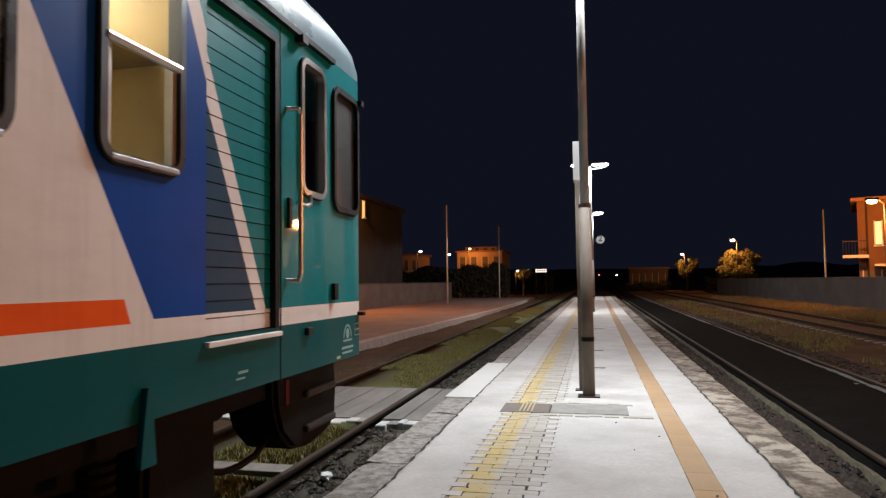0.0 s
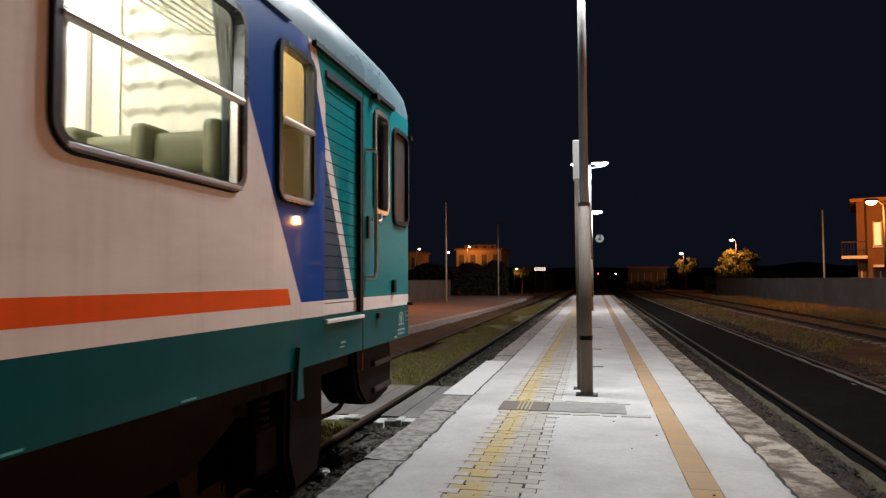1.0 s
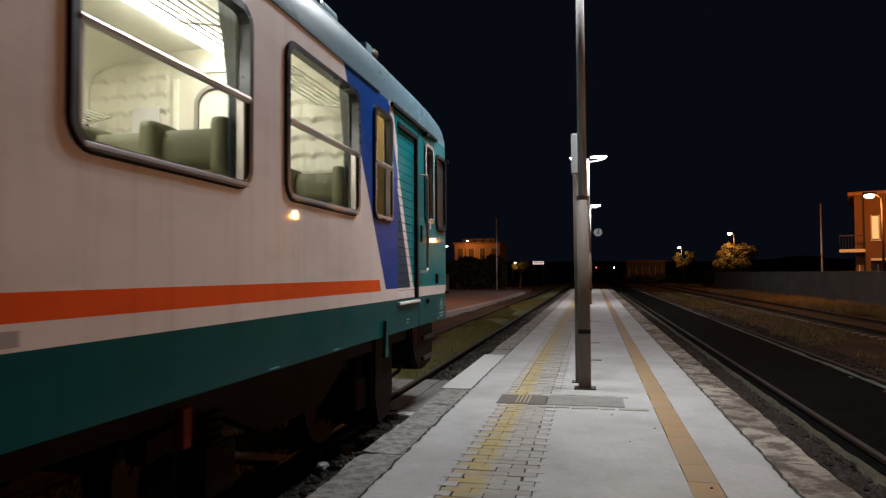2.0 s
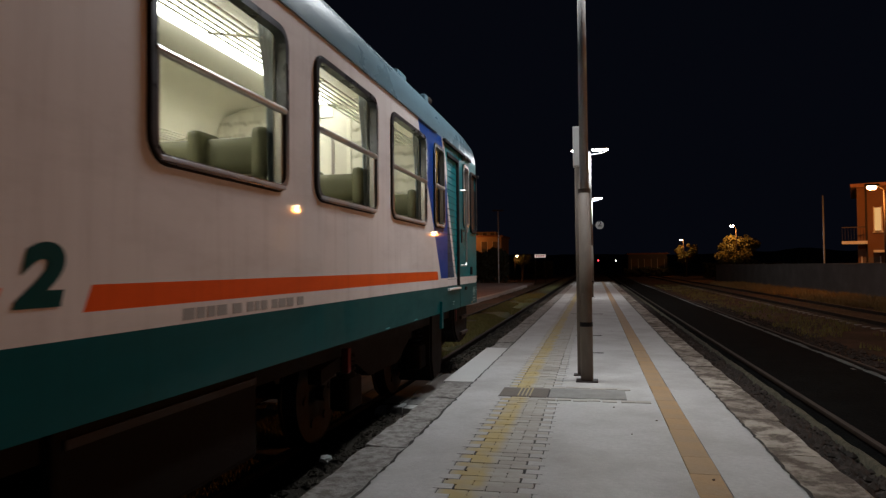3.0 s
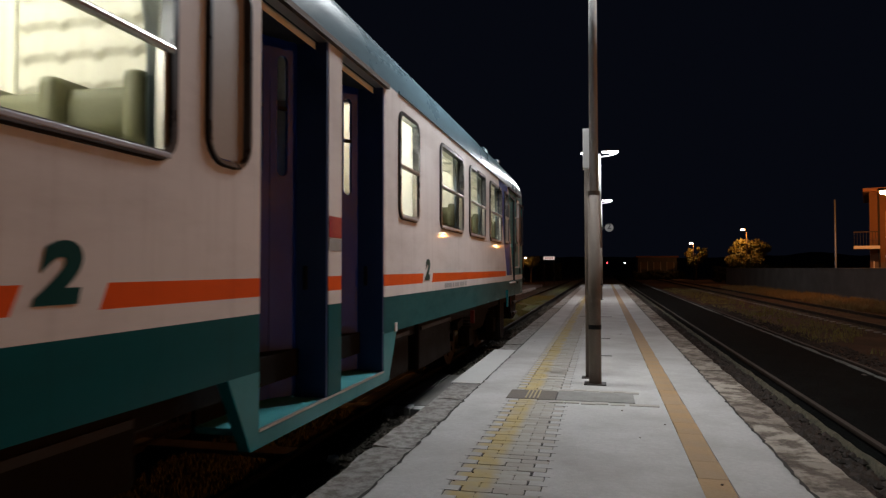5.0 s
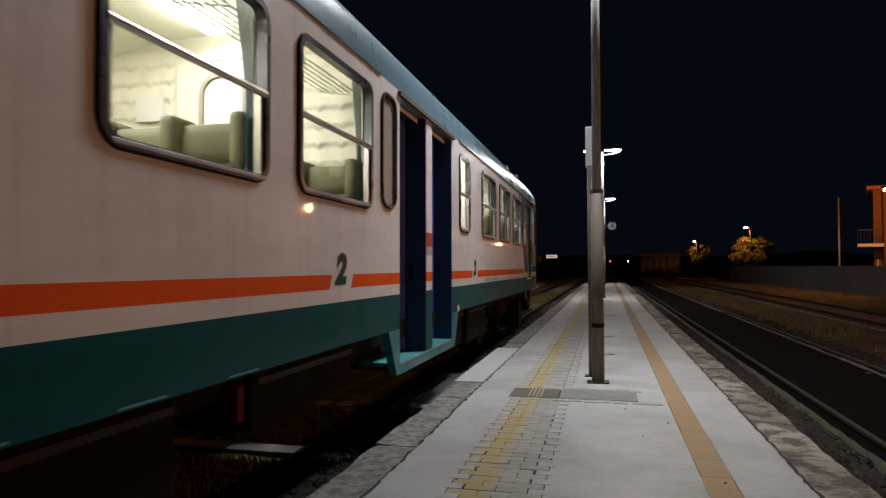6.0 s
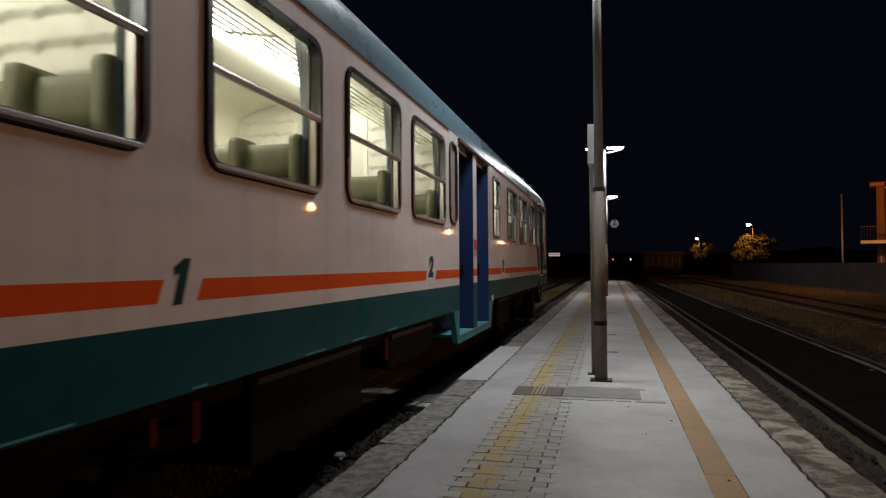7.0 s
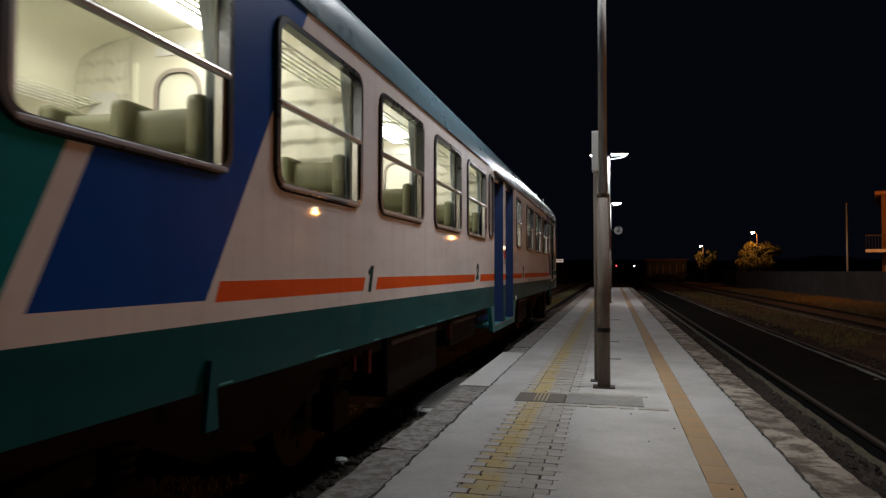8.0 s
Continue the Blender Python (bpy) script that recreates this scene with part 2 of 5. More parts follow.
SPEAKER_WHITE = shader("speaker_white", (0.7, 0.7, 0.68), 0.5, amount=0.2)
SIGN_WHITE = shader("sign_white", (0.26, 0.25, 0.24), 0.5, amount=0.2)
SIGN_BLACK = shader("sign_black", (0.02, 0.02, 0.022), 0.5, amount=0.2)
BALLAST = shader("ballast_stone", (0.042, 0.036, 0.032), 0.9, second=(0.078, 0.060, 0.050), big=3, fine=30, amount=0.8)
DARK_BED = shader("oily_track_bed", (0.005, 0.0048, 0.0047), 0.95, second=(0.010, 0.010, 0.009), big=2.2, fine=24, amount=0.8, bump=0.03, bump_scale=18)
EARTH = shader("railway_earth", (0.085, 0.046, 0.030), 0.95, second=(0.04, 0.032, 0.016), big=0.6, fine=12, amount=0.9, bump=0.04, bump_scale=9)
SHOULDER = shader("earthy_ballast", (0.125, 0.108, 0.088), 0.95, second=(0.045, 0.04, 0.032), big=2.5, fine=28, amount=0.85, bump=0.03, bump_scale=26)
EDGING = shader("worn_edging", (0.12, 0.115, 0.105), 0.9, second=(0.06, 0.055, 0.048), big=5, fine=30, amount=0.7, bump=0.008)
MOSSY = shader("mossy_edging", (0.12, 0.10, 0.062), 0.95, second=(0.03, 0.028, 0.017), big=9, fine=25, amount=0.85, bump=0.02, bump_scale=25)
SIDE_KERB = shader("worn_side_kerb", (0.34, 0.30, 0.28), 0.9, second=(0.22, 0.18, 0.16), big=3, fine=30, amount=0.6, bump=0.006)
TURF = shader("turf", (0.085, 0.098, 0.018), 0.95, second=(0.10, 0.07, 0.036), big=1.4, fine=20, amount=0.9, bump=0.03, bump_scale=25)
GRASS_BLADE = shader("grass_blade", (0.165, 0.165, 0.042), 0.85, second=(0.19, 0.15, 0.065), big=3, fine=30, amount=0.9)
RAIL_SIDE = shader("rusty_rail", (0.026, 0.017, 0.012), 0.9, 0.0, second=(0.018, 0.012, 0.009), big=6, amount=0.6)
RAIL_TOP = shader("worn_rail_head", (0.04, 0.034, 0.03), 0.7, 0.0, second=(0.075, 0.06, 0.05), big=3, amount=0.5, stretch=(1, 0.15, 1))
for dusty in (BALLAST, EARTH, SHOULDER, RAIL_SIDE, RAIL_TOP):
    dusty.node_tree.nodes["Principled BSDF"].inputs["Specular IOR Level"].default_value = 0.12
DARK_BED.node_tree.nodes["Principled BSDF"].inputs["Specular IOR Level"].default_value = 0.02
CONCRETE = shader("sleeper_concrete", (0.23, 0.215, 0.20), 0.85, second=(0.12, 0.10, 0.085), big=4, amount=0.7, bump=0.005)
TIMBER = shader("crossing_plank", (0.23, 0.22, 0.205), 0.85, second=(0.12, 0.11, 0.10), big=3, fine=30, amount=0.7, bump=0.006, random_tint=0.4, stretch=(1, 0.2, 1))
WALL_GREY = shader("rendered_wall", (0.085, 0.08, 0.076), 0.9, second=(0.055, 0.051, 0.048), big=0.7, fine=14, amount=0.7, bump=0.01, bump_scale=8)
WALL_BROWN = shader("brown_wall", (0.18, 0.125, 0.10), 0.9, second=(0.11, 0.072, 0.056), big=0.8, fine=14, amount=0.7, bump=0.01, bump_scale=8)
PLASTER = shader("ochre_plaster", (0.34, 0.23, 0.15), 0.9, second=(0.24, 0.16, 0.10), big=0.6, fine=10, amount=0.5)
PALE_PLASTER = shader("pale_plaster", (0.5, 0.46, 0.42), 0.9, big=0.6, fine=10, amount=0.5)
SHUTTER_WOOD = shader("window_shutter", (0.10, 0.07, 0.05), 0.7, amount=0.5)
ROOF_TILE = shader("roof_tile", (0.22, 0.10, 0.06), 0.85, big=2, amount=0.6)
ASPHALT = shader("old_asphalt", (0.20, 0.125, 0.105), 0.9, second=(0.13, 0.085, 0.07), big=0.5, fine=20, amount=0.7, bump=0.006, bump_scale=30)
BARK = shader("bark", (0.10, 0.07, 0.045), 0.9, big=4, amount=0.7)
LEAF = shader("leaf", (0.085, 0.10, 0.03), 0.7, second=(0.12, 0.10, 0.03), big=2, amount=0.7)
LITTER = shader("litter_white", (0.7, 0.7, 0.68), 0.7, amount=0.3)
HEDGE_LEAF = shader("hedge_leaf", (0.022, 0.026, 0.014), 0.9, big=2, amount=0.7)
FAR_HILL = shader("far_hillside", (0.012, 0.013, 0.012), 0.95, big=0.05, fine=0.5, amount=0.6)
WARM_WINDOW = glow("lit_window", (1.0, 0.55, 0.20), 0.9)
DRY_GRASS = shader("dry_grass", (0.26, 0.17, 0.06), 0.9, second=(0.15, 0.10, 0.035), big=1.5, amount=0.8)
RED_PLASTER = shader("red_ochre_plaster", (0.13, 0.062, 0.032), 0.9, second=(0.09, 0.04, 0.022), big=0.6, fine=10, amount=0.5)
RED_SIGNAL = glow("red_signal", (1.0, 0.06, 0.08), 12.0)
WHITE_SPOT = glow("far_white_lamp", (1.0, 0.95, 0.85), 20.0)
SIGN_GLOW = glow("lit_sign_face", (1.0, 0.74, 0.66), 0.75)


# ---- mesh helpers ----
def box(bm, x0, x1, y0, y1, z0, z1, bevel=0.0):
    made = bmesh.ops.create_cube(bm, size=1.0, matrix=Matrix.LocRotScale(((x0 + x1) / 2, (y0 + y1) / 2, (z0 + z1) / 2), None, (abs(x1 - x0), abs(y1 - y0), abs(z1 - z0))))
    if bevel:
        edges = list({e for v in made["verts"] for e in v.link_edges})
        bmesh.ops.bevel(bm, geom=edges, offset=bevel, segments=2, affect="EDGES", profile=0.6)


def rod(bm, a, b, r0, r1=None, seg=16, caps=True):
    a, b = Vector(a), Vector(b)
    m = Matrix.Translation((a + b) / 2) @ (b - a).to_track_quat("Z", "Y").to_matrix().to_4x4()
    bmesh.ops.create_cone(bm, cap_ends=caps, segments=seg, radius1=r0, radius2=r0 if r1 is None else r1, depth=(b - a).length, matrix=m)


def tube(bm, pts, r, seg=8):
    for a, b in zip(pts, pts[1:]):
        rod(bm, a, b, r, r, seg)
    for p in pts[1:-1]:
        bmesh.ops.create_uvsphere(bm, u_segments=seg, v_segments=6, radius=r, matrix=Matrix.Translation(p))


def pipe(bm, pts, r, seg=8):
    """One continuous bent tube through the points."""
    pts = [Vector(p) for p in pts]
    rows = []
    for i, p in enumerate(pts):
        way = (pts[min(i + 1, len(pts) - 1)] - pts[max(i - 1, 0)]).normalized()
        side = way.cross(Vector((1, 0, 0))).normalized()
        up = way.cross(side)
        rows.append([bm.verts.new(p + (side * math.cos(2 * math.pi * k / seg) + up * math.sin(2 * math.pi * k / seg)) * r) for k in range(seg)])
    for a, b in zip(rows, rows[1:]):
        for k in range(seg):
            bm.faces.new((a[k], a[(k + 1) % seg], b[(k + 1) % seg], b[k]))
    bm.faces.new(rows[0])
    bm.faces.new(rows[-1])


def rounded(a0, a1, b0, b1, r, k=5):
    """Outline of a rounded rectangle, corner by corner, anticlockwise."""
    out = []
    for cx, cy, start in ((a1 - r, b1 - r, 0), (a0 + r, b1 - r, 90), (a0 + r, b0 + r, 180), (a1 - r, b0 + r, 270)):
        out += [(cx + r * math.cos(radians(start + 90 * i / k)), cy + r * math.sin(radians(start + 90 * i / k))) for i in range(k + 1)]
    return out


def prism(bm, outline, place, d0, d1):
    """A closed outline pushed out from depth d0 to d1; place(a, b, d) gives the point."""
    lo = [bm.verts.new(place(a, b, d0)) for a, b in outline]
    hi = [bm.verts.new(place(a, b, d1)) for a, b in outline]
    n = len(outline)
    bm.faces.new(lo)
    bm.faces.new(hi)
    for i in range(n):
        bm.faces.new((lo[i], lo[(i + 1) % n], hi[(i + 1) % n], hi[i]))


def ring(bm, outer, inner, place, d0, d1):
    """A frame between two outlines with the same number of points."""
    n = len(outer)
    rows = [[bm.verts.new(place(a, b, d)) for a, b in line] for line, d in ((outer, d0), (outer, d1), (inner, d1), (inner, d0))]
    for r, q in zip(rows, rows[1:] + rows[:1]):
        for i in range(n):
            bm.faces.new((r[i], r[(i + 1) % n], q[(i + 1) % n], q[i]))


def mesh_of(name, bm, material, smooth=False):
    bmesh.ops.recalc_face_normals(bm, faces=bm.faces)
    me = bpy.data.meshes.new(name)
    bm.to_mesh(me)
    bm.free()
    me.materials.append(material)
    if smooth:
        me.shade_smooth()
    return me


def part(name, bm, material, parent, label="", smooth=False):
    ob = new(name, mesh_of(name, bm, material, smooth))
    ob.parent = parent
    return tagged(ob, label)


def thing(name, bm, material, label, category, group="", kind="", smooth=False):
    return tagged(new(name, mesh_of(name, bm, material, smooth)), label, category, group, kind)


def empty(name, x, y, z, label, category, group="", kind=""):
    ob = new(name)
    ob.location = (x, y, z)
    return tagged(ob, label, category, group, kind)


def boxed(*dims, bevel=0.0):
    bm = bmesh.new()
    box(bm, *dims, bevel=bevel)
    return bm


def rodded(*args, **kw):
    bm = bmesh.new()
    rod(bm, *args, **kw)
    return bm


def lettering(name, text, size, m, material, parent, label="", slant=0.0, wide=1.0, bold=0.0):
    """Flat letters of the built-in font, as a thin mesh."""
    cu = bpy.data.curves.new(name, "FONT")
    cu.fill_mode = "BOTH"
    cu.body, cu.size, cu.extrude, cu.align_x, cu.align_y = text, size, 0.001, "CENTER", "BOTTOM"
    cu.offset = size * bold
    tmp = bpy.data.objects.new(name, cu)
    scene.collection.objects.link(tmp)
    bpy.context.view_layer.update()
    me = bpy.data.meshes.new_from_object(tmp.evaluated_get(bpy.context.evaluated_depsgraph_get()))
    bpy.data.objects.remove(tmp)
    me.transform(Matrix(((wide, slant, 0, 0), (0, 1, 0, 0), (0, 0, 1, 0), (0, 0, 0, 1))))
    me.materials.clear()
    me.materials.append(material)
    ob = new(name, me)
    ob.parent = parent
    ob.matrix_basis = m
    return tagged(ob, label)

# ---- ground, tracks, platforms ----
TOP = 0.25          # platform surface
BED = -0.17         # ground beside the sleepers
LEFT_AXIS, RIGHT_AXIS, FAR_AXIS = -3.36, 3.17, 8.3


def build_ground():
    # one sheet with shallow unevenness near, flat far away
    bm = bmesh.new()
    xs = [-600, -200, -80, -40, -25] + [x * 0.9 for x in range(-18, -6)] + [-5.15, -4.75, -4.35, -3.6, -2.7] + [x * 0.9 for x in range(-2, 19)] + [22, 30, 45, 80, 200, 600]
    ys = [-300, -80, -30, -12] + [y * 1.1 for y in range(-7, 60)] + [75, 90, 120, 180, 300, 700, 1500]
    rng = random.Random(4)
    grid = []
    for y in ys:
        row = []
        for x in xs:
            lift = rng.uniform(-0.035, 0.035) if abs(x) < 17 and -10 < y < 66 else 0
            if -5.3 < x < -4.3:
                lift += 0.13
            if 9.8 < x < 12.9:
                lift += 0.16 * math.sin((x - 9.8) / 3.1 * math.pi)
            row.append(bm.verts.new((x, y, BED - 0.02 + lift)))
        grid.append(row)
    for r, q in zip(grid, grid[1:]):
        for i in range(len(xs) - 1):
            bm.faces.new((r[i], r[i + 1], q[i + 1], q[i]))
    thing("ground", bm, EARTH, "brown railway earth with thin weeds", "ground", kind="structure", smooth=True)


def rail_bm(x, y0, y1):
    bm = bmesh.new()
    profile = [(-0.065, -0.145), (0.065, -0.145), (0.065, -0.132), (0.012, -0.115), (0.010, -0.045), (0.035, -0.033), (0.036, -0.008), (0.026, 0.0), (-0.026, 0.0), (-0.036, -0.008), (-0.035, -0.033), (-0.010, -0.045), (-0.012, -0.115), (-0.065, -0.132)]
    prism(bm, profile, lambda a, b, d: (x + a, d, b), y0, y1)
    return bm


def build_track(axis, y0, y1, sleeper_y, bed_material, bed_half, label, chairs=(), lift=0.0):
    track = empty("railway_track", axis, 0, 0, label, "track", "railway tracks", "structure")
    bm = bmesh.new()
    rng = random.Random(int(axis * 10))
    n = 60
    rows = []
    for i in range(n + 1):
        y = y0 + (y1 - y0) * i / n
        rows.append([bm.verts.new((a, y, BED + b + lift + rng.uniform(-0.008, 0.008))) for a, b in ((-bed_half - (0.06 if bed_half < 0.7 else 0.25), -0.06), (-bed_half, 0.03), (-0.70, 0.062), (0, 0.07), (0.70, 0.062), (bed_half, 0.03), (bed_half + (0.06 if bed_half < 0.7 else 0.25), -0.06))])
    for r, q in zip(rows, rows[1:]):
        for i in range(6):
            bm.faces.new((r[i], r[i + 1], q[i + 1], q[i]))
    part("track_bed", bm, bed_material, track, smooth=True)
    for x in (-0.75, 0.75):
        rail = part("rail", rail_bm(x, y0, y1), RAIL_SIDE, track, "rusty steel rail")
        bm = bmesh.new()
        box(bm, x - 0.024, x + 0.024, y0, y1, -0.002, 0.002)
        part("rail_head", bm, RAIL_TOP, rail, "worn shiny running surface")
    me = mesh_of("rail_chair", boxed(-0.035, 0.035, -0.07, 0.07, -0.10, -0.030, bevel=0.012), EDGING)
    y = sleeper_y[0]
    while y < sleeper_y[1]:
        for x in chairs:
            ob = new("rail_chair", me)
            ob.parent, ob.location = track, (x, y, rng.uniform(-0.01, 0.0))
        y += 0.6
    if sleeper_y[0] == sleeper_y[1] or chairs:
        return track
    me = mesh_of("sleeper", boxed(-1.15, 1.15, -0.13, 0.13, -0.20, -0.125, bevel=0.015), CONCRETE)
    y = sleeper_y[0]
    while y < sleeper_y[1]:
        ob = new("sleeper", me)
        ob.parent, ob.location = track, (0, y, rng.uniform(-0.01, 0.0))
        y += 0.6
    return track


def build_stones(name, count, x0, x1, y0, y1, z, size, material, label, seed, keep=None):
    """Loose ballast: many small uneven stones in one mesh."""
    rng = random.Random(seed)
    base = np.array([(1, 0, 0), (-1, 0, 0), (0, 1, 0), (0, -1, 0), (0, 0, 1), (0, 0, -1)], float)
    tris = [(0, 2, 4), (2, 1, 4), (1, 3, 4), (3, 0, 4), (2, 0, 5), (1, 2, 5), (3, 1, 5), (0, 3, 5)]
    verts, faces = [], []
    while len(verts) < count * 6:
        x = rng.uniform(x0, x1)
        y = y0 + (y1 - y0) * rng.random() ** 1.7
        if keep and not keep(x, y):
            continue
        r = size * rng.uniform(0.55, 1.35)
        a = rng.uniform(0, 6.3)
        ca, sa = math.cos(a), math.sin(a)
        k = len(verts)
        for v in base:
            p = v * r * np.array([rng.uniform(0.7, 1.3), rng.uniform(0.7, 1.3), rng.uniform(0.5, 0.9)])
            verts.append((x + p[0] * ca - p[1] * sa, y + p[0] * sa + p[1] * ca, z + p[2] + r * 0.25))
        faces += [(k + i, k + j, k + l) for i, j, l in tris]
    me = bpy.data.meshes.new(name)
    me.from_pydata(verts, [], faces)
    me.materials.append(material)
    return tagged(new(name, me), label, "ballast", kind="stuff")


def build_grass(name, count, x0, x1, y0, y1, z, height, material, label, seed, keep=None):
    rng = random.Random(seed)
    verts, faces = [], []
    for _ in range(count):
        x, y = rng.uniform(x0, x1), y0 + (y1 - y0) * rng.random() ** 1.5
        if noise.noise((x * 0.9, y * 0.45, seed)) < -0.12 or (keep and not keep(x, y)):
            continue
        for _ in range(4):
            a = rng.uniform(0, 6.3)
            hgt, w = height * rng.uniform(0.4, 1.3), 0.012
            dx, dy = math.cos(a), math.sin(a)
            bx, by = x + rng.uniform(-0.05, 0.05), y + rng.uniform(-0.05, 0.05)
            lean = rng.uniform(0.2, 0.8) * hgt
            k = len(verts)
            verts += [(bx - dy * w, by + dx * w, z - 0.02), (bx + dy * w, by - dx * w, z - 0.02), (bx + dx * lean, by + dy * lean, z + hgt)]
            faces.append((k, k + 1, k + 2))
    me = bpy.data.meshes.new(name)
    me.from_pydata(verts, [], faces)
    me.materials.append(material)
    return tagged(new(name, me), label, "grass", kind="stuff")


def paver_outline(cx, cy, w=0.0938, l=0.0462):
    """A small interlocking brick laid across the platform, its ends nipped a little."""
    return [(cx - w, cy - l * 0.5), (cx - w + 0.006, cy - l), (cx + w - 0.006, cy - l), (cx + w, cy - l * 0.5), (cx + w, cy + l * 0.5), (cx + w - 0.006, cy + l), (cx - w + 0.006, cy + l), (cx - w, cy + l * 0.5)]


def paver_mesh(name, material):
    bm = bmesh.new()
    prism(bm, paver_outline(0, 0), lambda a, b, d: (a, b, d), -0.03, 0.0)
    return mesh_of(name, bm, material)


P0, P1 = -9.0, 57.0     # platform ends


def build_platform():
    base = bmesh.new()
    # core with a sunk channel for the paver strip
    box(base, -0.375, 0.577, P0, P1, -0.25, TOP)
    platform = thing("platform", base, SURFACE, "pale sealed paving of a narrow station platform", "platform", kind="structure")
    for x0, x1, dip in ((-1.40, -0.955, 0), (-0.955, -0.375, 0.022), (0.577, 0.773, 0.022), (0.773, 1.20, 0)):
        part("paving_strip", boxed(x0, x1, P0, P1, -0.25, TOP - dip), SURFACE, platform)
    bm = bmesh.new()
    box(bm, -0.953, -0.377, P0, P1, TOP - 0.05, TOP - 0.005)
    part("joint_bed", bm, JOINT, platform, "dark dirt in the paver joints")
    rng = random.Random(11)

    def kerb_row(x0, x1, seed, new_piece):
        r = random.Random(seed)
        y = P0
        while y < P1:
            ln = r.uniform(0.85, 1.15)
            if new_piece and y < new_piece[0] < y + ln:
                ln = new_piece[0] - y
            if new_piece and abs(y - new_piece[0]) < 0.01:
                ln = new_piece[1] - new_piece[0]
                bm = boxed(x0 - 0.01, x1, y + 0.004, y + ln - 0.004, -0.25, TOP + 0.006, bevel=0.012)
                part("kerb_stone", bm, KERB_NEW, platform, "new pale concrete kerb")
            else:
                bm = bmesh.new()
                n = 5
                drop = r.uniform(0.0, 0.012)
                cols = [x0 + r.uniform(-0.02, 0.015), x0 + 0.03, (x0 + x1) / 2, x1 - 0.02, x1 + r.uniform(-0.012, 0.012)]
                if x0 > 0:
                    cols = [x0 + r.uniform(-0.012, 0.012), x0 + 0.02, (x0 + x1) / 2, x1 - 0.03, x1 + r.uniform(-0.015, 0.02)]
                tops = []
                for i in range(n + 1):
                    yy = y + 0.003 + (ln - 0.006) * i / n
                    tops.append([bm.verts.new((c + r.uniform(-0.008, 0.008), yy, TOP - drop + r.uniform(-0.012, 0.006) - (0.03 if j == (0 if x0 < 0 else 4) else 0))) for j, c in enumerate(cols)])
                bots = [[bm.verts.new((c, y + 0.003 + (ln - 0.006) * i / n, -0.25)) for c in (cols[0], cols[-1])] for i in (0, n)]
                for a, b in zip(tops, tops[1:]):
                    for j in range(4):
                        bm.faces.new((a[j], a[j + 1], b[j + 1], b[j]))
                bm.faces.new((bots[0][0], bots[1][0], *[t[0] for t in reversed(tops)]))
                bm.faces.new((bots[0][1], bots[1][1], *[t[-1] for t in reversed(tops)]))
                bm.faces.new((bots[0][0], bots[0][1], *reversed(tops[0])))
                bm.faces.new((bots[1][0], bots[1][1], *reversed(tops[-1])))
                part("kerb_stone", bm, KERB if x0 < 0 else KERB_BROWN, platform)
            y += ln

    kerb_row(-1.75, -1.40, 5, (7.75, 11.05))
    kerb_row(1.20, 1.57, 6, None)
    # dirty joint between kerb and paving
    for x, s in ((-1.395, 7), (1.20, 8)):
        r = random.Random(s)
        bm = bmesh.new()
        prev = None
        y = P0
        while y < 30:
            w = r.uniform(0.003, 0.016)
            cx = x + r.uniform(-0.012, 0.012)
            pair = (bm.verts.new((cx - w, y, TOP + 0.0045)), bm.verts.new((cx + w, y, TOP + 0.0045)))
            if prev:
                bm.faces.new((*prev, pair[1], pair[0]))
            prev = pair
            y += r.uniform(0.04, 0.12)
        part("kerb_joint", bm, JOINT, platform, "dark broken joint along the kerb")

    # courses of small bricks in running bond; cement fills the recesses at either side
    brick = paver_mesh("paver", PAVER)
    far, fill = bmesh.new(), bmesh.new()
    count = int((P1 - P0) / 0.095)
    for k in range(count):
        y = P0 + 0.0475 + k * 0.095
        if 6.97 < y < 7.45:
            continue
        wide = k % 2 == 0
        for x in ((-0.855, -0.665, -0.475) if wide else (-0.76, -0.57)):
            z = TOP + rng.uniform(-0.0015, 0.0025)
            if 3.2 < y < 13.6:
                ob = new("paver", brick)
                ob.parent, ob.location = platform, (x + rng.uniform(-0.003, 0.003), y + rng.uniform(-0.002, 0.002), z)
                ob.rotation_euler = (rng.uniform(-0.008, 0.008), rng.uniform(-0.006, 0.006), rng.uniform(-0.015, 0.015))
            else:
                prism(far, paver_outline(x, y), lambda p, q, d: (p, q, z + d), -0.03, 0.0)
        if not wide:
            for lo, hi in ((-0.985, -0.859 - rng.uniform(0, 0.014)), (-0.471 + rng.uniform(0, 0.014), -0.345)):
                box(fill, lo, hi, y - 0.0455, y + 0.0455, TOP - 0.03, TOP + rng.uniform(0.0012, 0.003))
    tagged(part("far_pavers", far, PAVER, platform, "small interlocking bricks further along"), kind="stuff")
    tagged(part("cement_fill", fill, SURFACE, platform, "pale cement between the toothed brick ends"), kind="stuff")
    # ochre band
    me = mesh_of("band_tile", boxed(-0.094, 0.094, -0.1995, 0.1995, -0.03, 0.0, bevel=0.0012), ORANGE_BAND)
    y = P0 + 0.2
    while y < P1:
        ob = new("band_tile", me)
        ob.parent, ob.location = platform, (0.675 + rng.uniform(-0.005, 0.005), y, TOP + 0.002 + rng.uniform(-0.001, 0.001))
        y += 0.40
    # expansion joints across the paving
    for y, x0, x1 in ((13.2, -0.36, 0.12), (19.1, -0.66, 0.22), (10.6, -0.25, 0.12)):
        bm = bmesh.new()
        box(bm, x0, x1, y - 0.02, y + 0.02, TOP + 0.004, TOP + 0.010)
        part("joint_strip", bm, JOINT, platform, "dark strip across the paving")
    return platform


